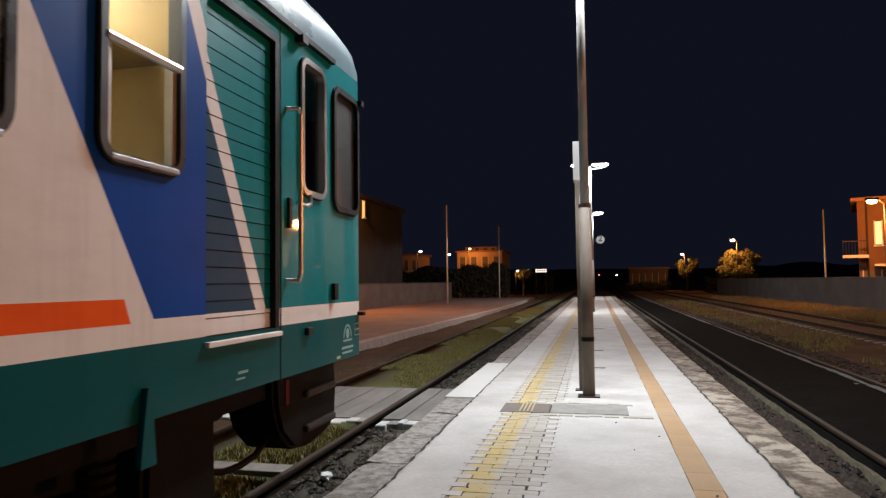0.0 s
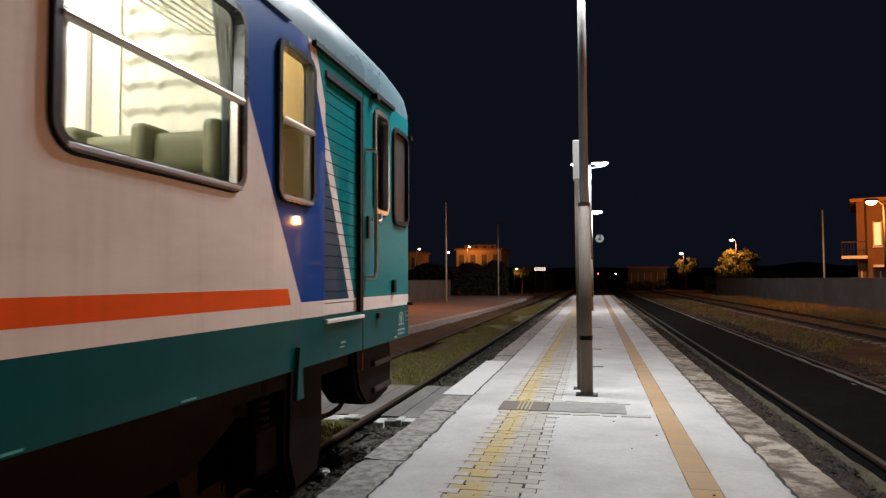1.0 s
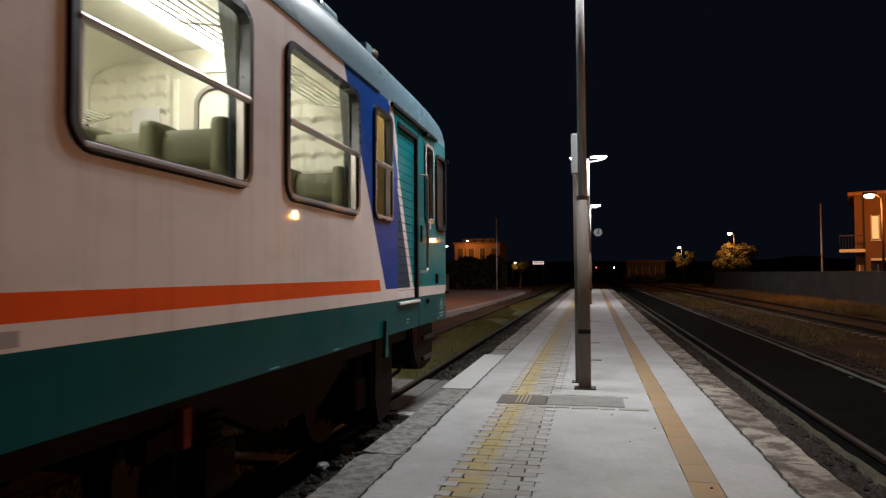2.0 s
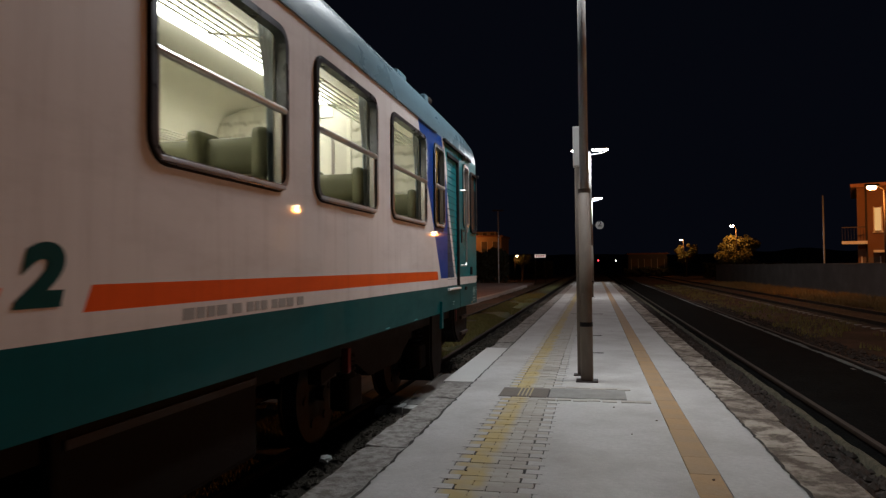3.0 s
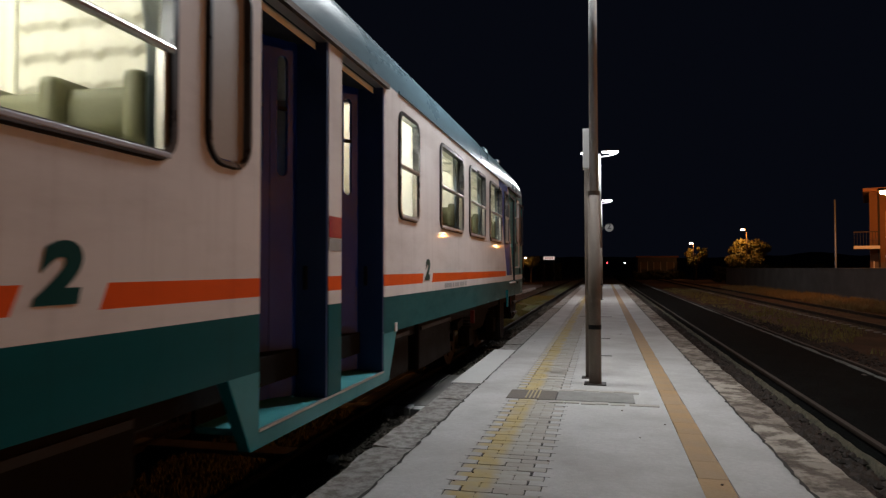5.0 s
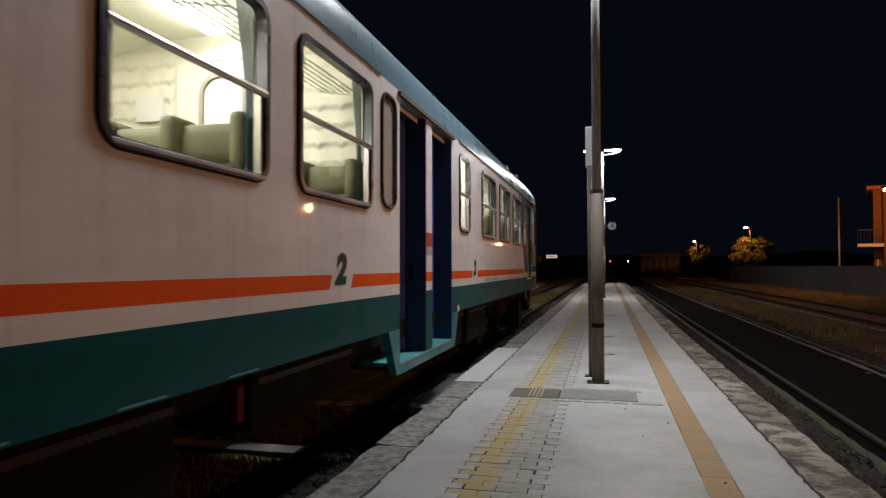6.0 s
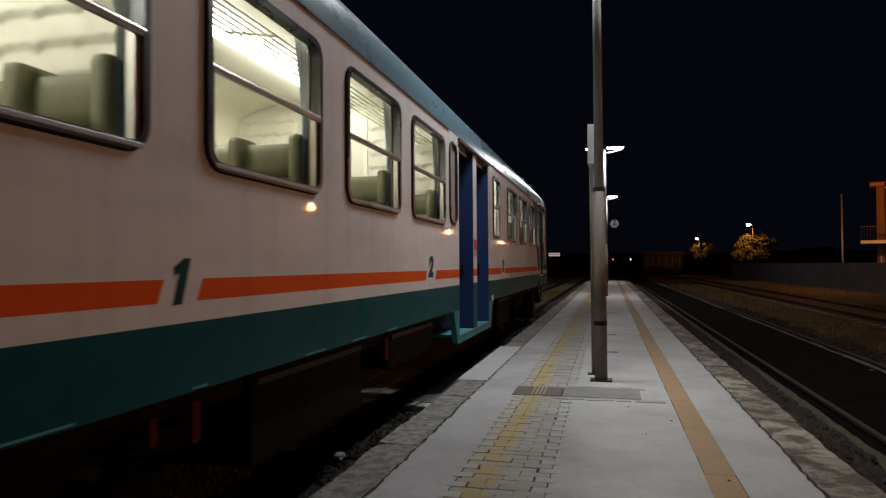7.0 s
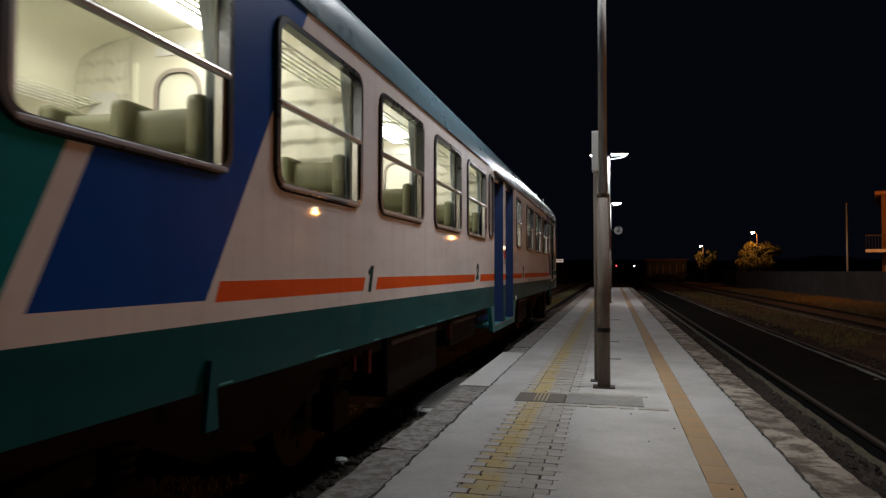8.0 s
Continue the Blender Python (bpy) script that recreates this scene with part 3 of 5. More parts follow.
def build_manhole():
    cover = empty("manhole_cover", -0.745, 7.2, TOP, "dark iron inspection cover set in the paving, crossed by yellow ribs", "manhole cover")
    part("plate", boxed(-0.25, 0.25, -0.24, 0.26, -0.02, 0.006, bevel=0.004), CAST_IRON, cover)
    for i in range(4):
        part("rib", boxed(-0.055 + i * 0.04, -0.041 + i * 0.04, -0.22, 0.24, 0.006, 0.012), YELLOW_PAVER, cover, "worn yellow rib")
    slab = empty("patch_slab", -0.1, 7.2, TOP, "grey concrete cover slab before the lamp post", "slab")
    part("slab", boxed(-0.38, 0.40, -0.24, 0.26, -0.02, 0.008, bevel=0.004), SLAB_GREY, slab)
    r = random.Random(3)
    me = mesh_of("edge_paver", boxed(-0.07, 0.07, -0.05, 0.05, -0.02, 0.006, bevel=0.003), PAVER)
    for i in range(7):
        ob = new("edge_paver", me)
        ob.parent, ob.location = slab, (-0.36 + i * 0.15 + r.uniform(-0.02, 0.02), -0.32 + r.uniform(-0.02, 0.02), 0.001)
    for i in range(6):
        ob = new("edge_paver", me)
        ob.parent, ob.location = slab, (-0.30 + i * 0.14 + r.uniform(-0.02, 0.02), 0.36 + r.uniform(-0.03, 0.03), 0.001)


def build_lamp_post(x, y, near=False):
    """A tapered steel post with a flat LED head on either side."""
    post = empty("platform_lamp", x, y, TOP, "tall brown and grey lamp post with two flat LED heads", "lamp post", "platform lamps")
    pole = part("pole", rodded((0, 0, 0), (0, 0, 2.24), 0.072, 0.068, 24), POLE_PAINT, post, smooth=True)
    part("upper_pole", rodded((0, 0, 2.24), (0, 0, 6.25), 0.052, 0.045, 20), GREY_POLE_LIT, post, smooth=True)
    part("collar", rodded((0, 0, 2.20), (0, 0, 2.25), 0.0745, 0.0745, 24), POLE_PAINT, post, "joint collar")
    part("band", rodded((0, 0, 0.64), (0, 0, 0.69), 0.075, 0.075, 24), RUBBER, post, "black band")
    part("base_plate", boxed(-0.125, 0.125, -0.11, 0.11, 0.0, 0.014, bevel=0.004), STEEL_DARK, post)
    for sx in (-1, 1):
        bm = bmesh.new()
        tube(bm, [(0, 0, 6.10), (sx * 0.35, 0, 6.13), (sx * 0.70, 0, 6.20), (sx * 0.76, 0, 6.30)], 0.022)
        part("bracket", bm, LAMP_GREY, post)
        bm = bmesh.new()
        prism(bm, [(sx * 0.44 + 0.36 * math.cos(a), 0.17 * math.sin(a)) for a in (2 * math.pi * i / 28 for i in range(28))], lambda a, b, d: (a, b, d), 6.31, 6.36)
        head = part("lamp_head", bm, LAMP_GREY, post)
        bm = bmesh.new()
        prism(bm, [(sx * 0.44 + 0.34 * math.cos(a), 0.155 * math.sin(a)) for a in (2 * math.pi * i / 28 for i in range(28))], lambda a, b, d: (a, b, d), 6.275, 6.311)
        part("led_panel", bm, LED_GLOW, head, "glowing white panel")
        led_lamp("platform_light", x + sx * 0.44, y, TOP + 6.26, LED_WATTS * (1.0 if near else 0.75), LED)
    return post


LED_WATTS = 1000.0
POSTS = [(-0.10, 8.03), (-0.11, 29.3), (-0.10, 50.5)]


def build_speaker_post():
    post = empty("loudspeaker_post", -0.175, 8.47, TOP, "slim grey post carrying a white column loudspeaker", "post")
    part("pole", rodded((0, 0, 0), (0, 0, 2.95), 0.045, 0.045, 16), POLE_PAINT, post, smooth=True)
    part("speaker", boxed(-0.06, 0.03, -0.09, 0.09, 2.58, 3.07, bevel=0.008), SPEAKER_WHITE, post, "white column loudspeaker")
    part("base_plate", boxed(-0.09, 0.09, -0.08, 0.08, 0.0, 0.012), STEEL_DARK, post)


def build_number_sign():
    sign = empty("platform_number_sign", 0.27, 30.3, 3.38, "round white platform number sign with a black figure", "sign")
    bm = bmesh.new()
    rod(bm, (0, 0.02, 0), (0, -0.02, 0), 0.18, 0.18, 28)
    part("disc", bm, SIGN_WHITE, sign)
    part("bracket", boxed(-0.34, 0.0, 0.02, 0.05, -0.03, 0.03), STEEL_DARK, sign)
    part("bracket_arm", boxed(-0.36, -0.32, -1.0, 0.05, -0.03, 0.03), STEEL_DARK, sign)
    lettering("digit", "2", 0.34, pose(0, -0.026, -0.12, 90, 0, 0), SIGN_BLACK, sign, bold=0.02)


build_ground()
build_track(LEFT_AXIS, -14, 120, (0, 0), TURF, 0.62, "single railway track overgrown with thin grass", lift=0.05)


def build_shoulder(x0, x1, material, label):
    bm = bmesh.new()
    rng = random.Random(int(x0 * 10))
    loft_rows = [[(x0 + (x1 - x0) * k / 5, -10 + i * 0.5, BED + 0.075 + rng.uniform(-0.02, 0.02) - (0.07 if k in (0, 5) else 0)) for k in range(6)] for i in range(180)]
    grid = [[bm.verts.new(p) for p in row] for row in loft_rows]
    for r, q in zip(grid, grid[1:]):
        for k in range(5):
            bm.faces.new((r[k], r[k + 1], q[k + 1], q[k]))
    thing("ballast_shoulder", bm, material, label, "ballast", kind="structure", smooth=True)


build_shoulder(-4.95, -4.18, SHOULDER, "earthy ballast shoulder beside the grassy track")
build_shoulder(-2.54, -1.72, SHOULDER, "earthy ballast shoulder under the platform edge")
build_shoulder(1.52, 2.24, BALLAST, "dark ballast shoulder below the brown kerb")
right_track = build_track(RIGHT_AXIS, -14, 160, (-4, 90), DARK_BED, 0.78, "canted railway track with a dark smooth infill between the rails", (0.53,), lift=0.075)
right_track.location.z = 0.04
right_track.rotation_euler = (0, radians(-3.05), 0)


def build_track_edging(name, x0, x1, top, material, label, seed, y1, step):
    """A low uneven kerb beside a rail, crumbling along both rims."""
    rng = random.Random(seed)
    bm = bmesh.new()
    rows = []
    for i in range(int((y1 + 2.0) / step)):
        sag = rng.uniform(-0.012, 0.004)
        rows.append([(x + rng.uniform(-0.007, 0.007), -2.0 + i * step, z + sag + rng.uniform(-0.006, 0.006)) for x, z in ((x0 - 0.03, BED - 0.04), (x0, top - 0.012), ((x0 + x1) / 2, top), (x1, top - 0.012), (x1 + 0.02, BED - 0.04))])
    for r, q in zip(rows, rows[1:]):
        vs = [[bm.verts.new(p) for p in line] for line in (r, q)]
        for k in range(4):
            bm.faces.new((vs[0][k], vs[0][k + 1], vs[1][k + 1], vs[1][k]))
    bmesh.ops.remove_doubles(bm, verts=bm.verts, dist=1e-5)
    part(name, bm, material, right_track, label, smooth=True)


build_track_edging("mossy_edging", -0.955, -0.905, -0.03, MOSSY, "mossy strip of old edging along the rail", 77, 60, 0.16)
build_track_edging("inner_edging", 0.60, 0.685, -0.012, EDGING, "pale worn strip inside the far rail", 78, 70, 0.3)
build_track(FAR_AXIS, -14, 160, (12, 60), EARTH, 1.1, "disused rusty railway track in weeds")

# ---- the railcar ----
TRAIN_X, HW, WHEEL_R = -3.33, 1.46, 0.45
SKIRT, EAVE, FLOOR = 1.025, 3.25, 1.18
WIN = [(-4.70, -3.36), (-6.48, -5.15), (-8.25, -6.93), (-14.63, -13.29), (-16.33, -15.03), (-18.10, -16.79), (-19.87, -18.53), (-21.66, -20.34)]
WIN_Z = (2.08, 3.09)
SMALL, FROST, NARROW = (-2.96, -2.42, 2.10, 3.10), (-9.89, -9.21, 2.08, 3.09), (-13.03, -12.64, 2.13, 3.12)
DRIVER, CAB = (-1.13, -0.73, 2.19, 3.11), (-0.57, -0.05, 2.14, 3.07)
SHUTTER = (-2.21, -1.49, 1.34, 3.08)
DOOR = (-12.50, -10.32)
POST = (-11.54, -11.30)
HEAD = 3.19
ROOF_LINE = [(1.46, 3.25), (1.458, 3.38), (1.43, 3.52), (1.36, 3.63), (1.24, 3.71), (1.05, 3.785), (0.75, 3.85), (0.4, 3.885), (0.0, 3.895)]
wheelsets = []


def side_place(a, b, d):
    return (d, a, b)


def panel_wall(x, thick, holes, door, y0, y1, z0, z1):
    """A side wall with rounded window holes, as an outer and an inner skin."""
    bm = bmesh.new()

    def quad(pts, xx):
        bm.faces.new([bm.verts.new((xx, a, b)) for a, b in pts])

    for xx in (x, x - thick):
        cells = []
        for h0, h1, b0, b1, r in holes:
            e = 0.03
            cells.append((h0 - e, h1 + e))
            o = [(h1 + e, b1 + e), (h0 - e, b1 + e), (h0 - e, b0 - e), (h1 + e, b0 - e)]
            inner = rounded(h0, h1, b0, b1, r, 5)
            for c in range(4):
                arc = inner[c * 6:c * 6 + 6]
                for p, q in zip(arc, arc[1:]):
                    quad((o[c], p, q), xx)
                nxt = inner[(c * 6 + 6) % 24]
                quad((o[c], arc[-1], nxt, o[(c + 1) % 4]), xx)
            quad(((h0 - e, z0), (h1 + e, z0), (h1 + e, b0 - e), (h0 - e, b0 - e)), xx)
            if b1 + e < z1:
                quad(((h0 - e, b1 + e), (h1 + e, b1 + e), (h1 + e, z1), (h0 - e, z1)), xx)
        if door:
            cells.append(door)
            quad(((door[0], HEAD), (door[1], HEAD), (door[1], z1), (door[0], z1)), xx)
        cells.sort()
        last = y0
        for a, b in cells + [(y1, y1)]:
            if a - last > 1e-4:
                quad(((last, z0), (a, z0), (a, z1), (last, z1)), xx)
            last = b
    return bm


def build_window_unit(parent, y0, y1, z0, z1, r, bar=None, glass=None, name="window", frame=None, x=HW, rim=0.034):
    win = part(name, (lambda b: (ring(b, rounded(y0 - 0.016, y1 + 0.016, z0 - 0.016, z1 + 0.016, r + 0.025), rounded(y0 + 0.008, y1 - 0.008, z0 + 0.008, z1 - 0.008, r), side_place, x - 0.03, x + 0.012), b)[1])(bmesh.new()), RUBBER, parent, "black rubber window surround")
    bm = bmesh.new()
    ring(bm, rounded(y0 - 0.006, y1 + 0.006, z0 - 0.006, z1 + 0.006, r + 0.01), rounded(y0 + rim, y1 - rim, z0 + rim, z1 - rim, max(r - 0.03, 0.02)), side_place, x - 0.045, x + 0.022)
    part("frame", bm, frame or FRAME_METAL, win, "tarnished metal frame")
    g = glass or GLASS
    for lo, hi in (((z0 + 0.03, bar), (bar, z1 - 0.03)) if bar else ((z0 + 0.03, z1 - 0.03),)):
        bm = bmesh.new()
        bm.faces.new([bm.verts.new((x - 0.012 if lo < 2.2 else x - 0.026, a, b)) for a, b in ((y0 + 0.03, lo), (y1 - 0.03, lo), (y1 - 0.03, hi), (y0 + 0.03, hi))])
        ob = part("pane", bm, g, win, "clear glass pane")
        ob.visible_shadow = False
    if bar:
        bm = bmesh.new()
        rod(bm, (x + 0.008, y0 + 0.03, bar), (x + 0.008, y1 - 0.03, bar), 0.022, 0.022, 12)
        part("transom", bm, ALUMINIUM, win, "round aluminium bar of the dropped sash")
        for yy in (y0 + 0.055, y1 - 0.06):
            part("sash_stile", boxed(x - 0.035, x + 0.006, yy - 0.014, yy + 0.014, z0 + 0.04, bar), ALUMINIUM, win)
        bm = bmesh.new()
        box(bm, x - 0.03, x + 0.024, y0 + 0.06, y1 - 0.04, z0 + 0.004, z0 + 0.03, bevel=0.006)
        part("sill", bm, SILL_METAL, win, "bright aluminium sill")
    return win


def loft(bm, sections):
    rows = [[bm.verts.new(p) for p in s] for s in sections]
    for r, q in zip(rows, rows[1:]):
        for i in range(len(r) - 1):
            bm.faces.new((r[i], r[i + 1], q[i + 1], q[i]))
    return rows


def build_shell(car):
    holes = [(a, b, *WIN_Z, 0.11) for a, b in WIN] + [(*SMALL, 0.09), (*FROST, 0.10), (*NARROW, 0.16), (*DRIVER, 0.09), (*CAB, 0.10), (*SHUTTER, 0.012)]
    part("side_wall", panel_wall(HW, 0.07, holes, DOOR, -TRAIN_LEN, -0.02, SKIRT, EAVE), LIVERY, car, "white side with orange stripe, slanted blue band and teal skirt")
    far_holes = [(a, b, *WIN_Z, 0.11) for a, b in WIN]
    part("side_wall", panel_wall(-HW + 0.07, 0.07, far_holes, None, -TRAIN_LEN, -0.02, SKIRT, EAVE), LIVERY, car)
    # roof, drooping towards both ends
    stations = [(-TRAIN_LEN + 0.0, 0.42), (-TRAIN_LEN + 0.12, 0.22), (-TRAIN_LEN + 0.4, 0.08), (-TRAIN_LEN + 1.0, 0.01), (-TRAIN_LEN + 2, 0), (-17, 0), (-12, 0), (-7, 0), (-2.0, 0), (-1.0, 0.02), (-0.5, 0.05), (-0.2, 0.12), (-0.05, 0.24), (0.0, 0.42)]
    sections = []
    for s, droop in stations:
        line = [(x, z) for x, z in ROOF_LINE] + [(-x, z) for x, z in reversed(ROOF_LINE[:-1])]
        sections.append([(x * (1 - droop * 0.015), s, EAVE + (z - EAVE) * (1 - droop)) for x, z in line])
    bm = bmesh.new()
    loft(bm, sections)
    part("roof", bm, ROOF_PAINT, car, "blue-grey painted curved roof", smooth=True)
    for sgn, s0 in ((1, -0.02), (-1, -TRAIN_LEN)):
        bm = bmesh.new()
        cols = [(x, 0.22 * (1 - (abs(x) / 1.46) ** 2.2)) for x in (1.46, 1.42, 1.3, 1.0, 0.6, 0.2, -0.2, -0.6, -1.0, -1.3, -1.42, -1.46)]
        loft(bm, [[(x * k, s0 + sgn * (o + lift), z) for x, o in cols] for z, k, lift in ((SKIRT, 0.99, -0.02), (1.35, 1, 0.0), (2.1, 1, 0.0), (2.7, 1, -0.05), (3.1, 1.0, -0.10), (3.3, 0.995, -0.16), (3.5, 0.95, -0.25), (3.65, 0.8, -0.3))])
        end = part("end_wall", bm, TEAL_PAINT, car, "teal rounded end of the car", smooth=True)
        for x0, x1 in ((-1.25, -0.15), (0.15, 1.25)):
            bm = bmesh.new()
            prism(bm, rounded(x0, x1, 2.15, 2.95, 0.1), lambda a, b, d: (a, s0 + sgn * (d + 0.215 * (1 - (abs(a) / 1.46) ** 2.2) - 0.11 * max(0, b - 2.1)), b), -0.01, 0.035)
            part("windscreen", bm, SIGN_BLACK, end, "dark windscreen")
    # drip rails along the eaves
    for y0, y1, z in ((-TRAIN_LEN + 0.6, -13.05, 3.262), (-9.9, -2.8, 3.262)):
        part("drip_rail", boxed(HW - 0.005, HW + 0.018, y0, y1, z - 0.014, z + 0.01), ROOF_PAINT, car)
    part("drip_rail", boxed(HW - 0.005, HW + 0.035, -2.45, -0.58, 3.215, 3.25), RUBBER, car, "black gutter over the cab doors")
    part("drip_rail", boxed(HW - 0.005, HW + 0.035, DOOR[0] - 0.06, DOOR[1] + 0.06, HEAD + 0.005, HEAD + 0.045), SHUTTER_WOOD, car, "brown gutter over the entrance")
    # roof fittings
    part("horn", rodded((1.2, -2.55, 3.74), (1.22, -2.25, 3.79), 0.035, 0.06, 14), STEEL_DARK, car)
    part("horn_box", boxed(1.12, 1.28, -2.62, -2.45, 3.68, 3.80, bevel=0.02), ROOF_PAINT, car)
    part("vent_cowl", boxed(0.85, 1.15, -3.4, -3.0, 3.76, 3.92, bevel=0.04), ROOF_PAINT, car)
    for s in (-7.0, -12.0, -16.5, -20.0):
        part("vent_cowl", boxed(-0.2, 0.2, s - 0.25, s + 0.25, 3.88, 3.98, bevel=0.04), ROOF_PAINT, car)


def build_side_details(car):
    for a, b in WIN:
        build_window_unit(car, a, b, *WIN_Z, 0.11, bar=2.575)
    build_window_unit(car, *SMALL, 0.09, bar=2.60)
    build_window_unit(car, *FROST, 0.10, bar=2.575)
    build_window_unit(car, *NARROW, 0.13, glass=GREY_PANEL, rim=0.016)
    build_window_unit(car, *DRIVER, 0.09, glass=SMOKED, frame=ALUMINIUM)
    build_window_unit(car, *CAB, 0.10, glass=CAB_BLIND, frame=RUBBER)
    bm = bmesh.new()
    box(bm, HW - 0.075, HW - 0.06, FROST[0] - 0.05, FROST[1] + 0.05, FROST[2] - 0.02, FROST[3] + 0.02)
    part("frosted_backing", bm, FROSTED, car, "frosted lavatory glazing")
    # roller shutter of the luggage room
    shutter = part("roller_shutter", boxed(HW - 0.06, HW - 0.045, SHUTTER[0], SHUTTER[1], SHUTTER[2], SHUTTER[3]), DARK_CAB, car, "ribbed roller shutter, teal and blue with a white slash")
    n = 20
    w = (SHUTTER[3] - SHUTTER[2] - 0.01) / n
    for i in range(n):
        z = SHUTTER[2] + 0.005 + i * w
        bm = bmesh.new()
        pts = [(SHUTTER[0] + 0.004, z + 0.002), (SHUTTER[1] - 0.004, z + 0.002), (SHUTTER[1] - 0.004, z + w - 0.003), (SHUTTER[0] + 0.004, z + w - 0.003)]
        lo = [bm.verts.new((HW - 0.045, a, b)) for a, b in pts]
        hi = [bm.verts.new((HW - 0.022 - (0.003 if b > z + w / 2 else 0), a, b)) for a, b in pts]
        bm.faces.new(hi)
        for k in range(4):
            bm.faces.new((lo[k], lo[(k + 1) % 4], hi[(k + 1) % 4], hi[k]))
        part("slat", bm, SHUTTER_LIVERY, shutter)
    for y0, y1, z0, z1 in ((SHUTTER[1] - 0.005, SHUTTER[1] + 0.045, 1.34, 3.11), (SHUTTER[0], SHUTTER[1] + 0.045, 3.07, 3.115)):
        part("shutter_guide", boxed(HW - 0.05, HW + 0.012, y0, y1, z0, z1), RUBBER, shutter, "black shutter guide")
    part("door_sill", boxed(HW - 0.03, HW + 0.028, SHUTTER[0] - 0.01, SHUTTER[1] + 0.06, 1.29, 1.318, bevel=0.006), SPEAKER_WHITE, car, "worn metal sill")
    # cab door handrail, handle and small fittings
    bm = bmesh.new()
    tube(bm, [(HW, -1.33, 2.70), (HW + 0.07, -1.30, 2.70), (HW + 0.07, -1.27, 2.68), (HW + 0.07, -1.27, 1.66), (HW + 0.07, -1.30, 1.62), (HW, -1.33, 1.62)], 0.016)
    part("handrail", bm, ALUMINIUM, car, "tarnished vertical grab rail")
    part("lock_plate", boxed(HW, HW + 0.02, -1.32, -1.28, 1.95, 2.14, bevel=0.004), STEEL_DARK, car)
    bm = bmesh.new()
    tube(bm, [(HW + 0.02, -1.22, 2.12), (HW + 0.06, -1.16, 2.10), (HW + 0.06, -1.10, 2.12), (HW + 0.05, -1.07, 2.18)], 0.014)
    part("door_handle", bm, ALUMINIUM, car)
    part("latch", boxed(HW, HW + 0.03, -0.60, -0.53, 1.48, 1.60, bevel=0.004), RUBBER, car)
    part("step_bracket", boxed(HW, HW + 0.03, -1.06, -0.98, 1.26, 1.31, bevel=0.006), STEEL_DARK, car)
    part("door_line", boxed(HW - 0.002, HW + 0.003, -1.41, -1.40, 1.0, 3.2), RUBBER, car)
    part("lamp_bracket", boxed(HW - 0.01, HW + 0.05, -0.07, -0.01, 3.04, 3.08), RUBBER, car)
    part("lamp_bracket", boxed(HW - 0.01, HW + 0.05, -0.06, 0.0, 1.34, 1.37), RUBBER, car)
    part("gutter_clip", boxed(HW, HW + 0.06, -1.20, -1.12, 3.17, 3.22), STEEL_DARK, car)
    for y0, y1, z0, z1 in ((-0.37, -0.19, 1.155, 1.17), (-0.40, -0.16, 1.10, 1.118), (-0.39, -0.18, 1.065, 1.08), (-0.12, -0.02, 1.185, 1.192), (-0.12, -0.02, 1.275, 1.282), (-0.115, -0.03, 1.225, 1.24), (-0.125, -0.118, 1.185, 1.282), (-1.9, -1.8, 1.12, 1.135), (-1.92, -1.83, 1.09, 1.10)):
        part("stencil_bar", boxed(HW, HW + 0.002, y0, y1, z0, z1), PALE_MARK, car, "small pale stencil line")
    part("warning_mark", boxed(HW, HW + 0.002, -0.50, -0.43, 1.04, 1.06), YELLOW_PAVER, car, "small yellow mark")
    # arch-shaped stencil near the front corner
    bm = bmesh.new()
    arc = [i * math.pi / 10 for i in range(11)]
    prism(bm, [(-0.28 + 0.085 * math.cos(a), 1.185 + 0.10 * math.sin(a)) for a in arc] + [(-0.28 + 0.07 * math.cos(a), 1.185 + 0.085 * math.sin(a)) for a in reversed(arc)], side_place, HW, HW + 0.002)
    part("stencil_arch", bm, PALE_MARK, car)
    bm = bmesh.new()
    prism(bm, [(-0.28 + 0.035 * math.cos(i * 0.6283), 1.215 + 0.04 * math.sin(i * 0.6283)) for i in range(10)], side_place, HW, HW + 0.002)
    part("stencil_disc", bm, PALE_MARK, car)
    # class figures
    d = DIGITS[2]
    bm = bmesh.new()
    prism(bm, [(d - 0.045, 1.432), (d + 0.02, 1.432), (d + 0.085, 1.640), (d + 0.035, 1.640), (d - 0.04, 1.598), (d - 0.032, 1.562), (d + 0.002, 1.577)], side_place, HW, HW + 0.003)
    part("class_figure", bm, DIGIT_GREEN, car, "dark green italic class figure")
    for d, text in zip(DIGITS, "22"):
        ob = lettering("class_figure", text, 0.285, Matrix(((0, 0, 1, HW + 0.003), (1, 0, 0, d + 0.02), (0, 1, 0, 1.432), (0, 0, 0, 1))), DIGIT_GREEN, car, "dark green italic class figure", slant=0.25, wide=1.3, bold=0.06)
    # vehicle marking below the stripe, as plain bars
    r = random.Random(17)
    y = -8.0
    while y < -6.7:
        w = r.choice((0.05, 0.07, 0.09))
        part("marking_bar", boxed(HW, HW + 0.002, y, y + w, 1.363, 1.418), GREY_MARK, car)
        y += w + r.choice((0.02, 0.02, 0.06))
    for s, w in ((-3.9, 0.12), (-4.9, 0.12), (-15.4, 0.3), (-16.2, 0.3), (-17.0, 0.3), (-18.2, 0.12), (-19.3, 0.4), (-20.4, 0.12)):
        part("jacking_mark", boxed(HW, HW + 0.002, s, s + w, 1.034, 1.044), TREAD_PAINT, car, "pale stencil on the skirt")
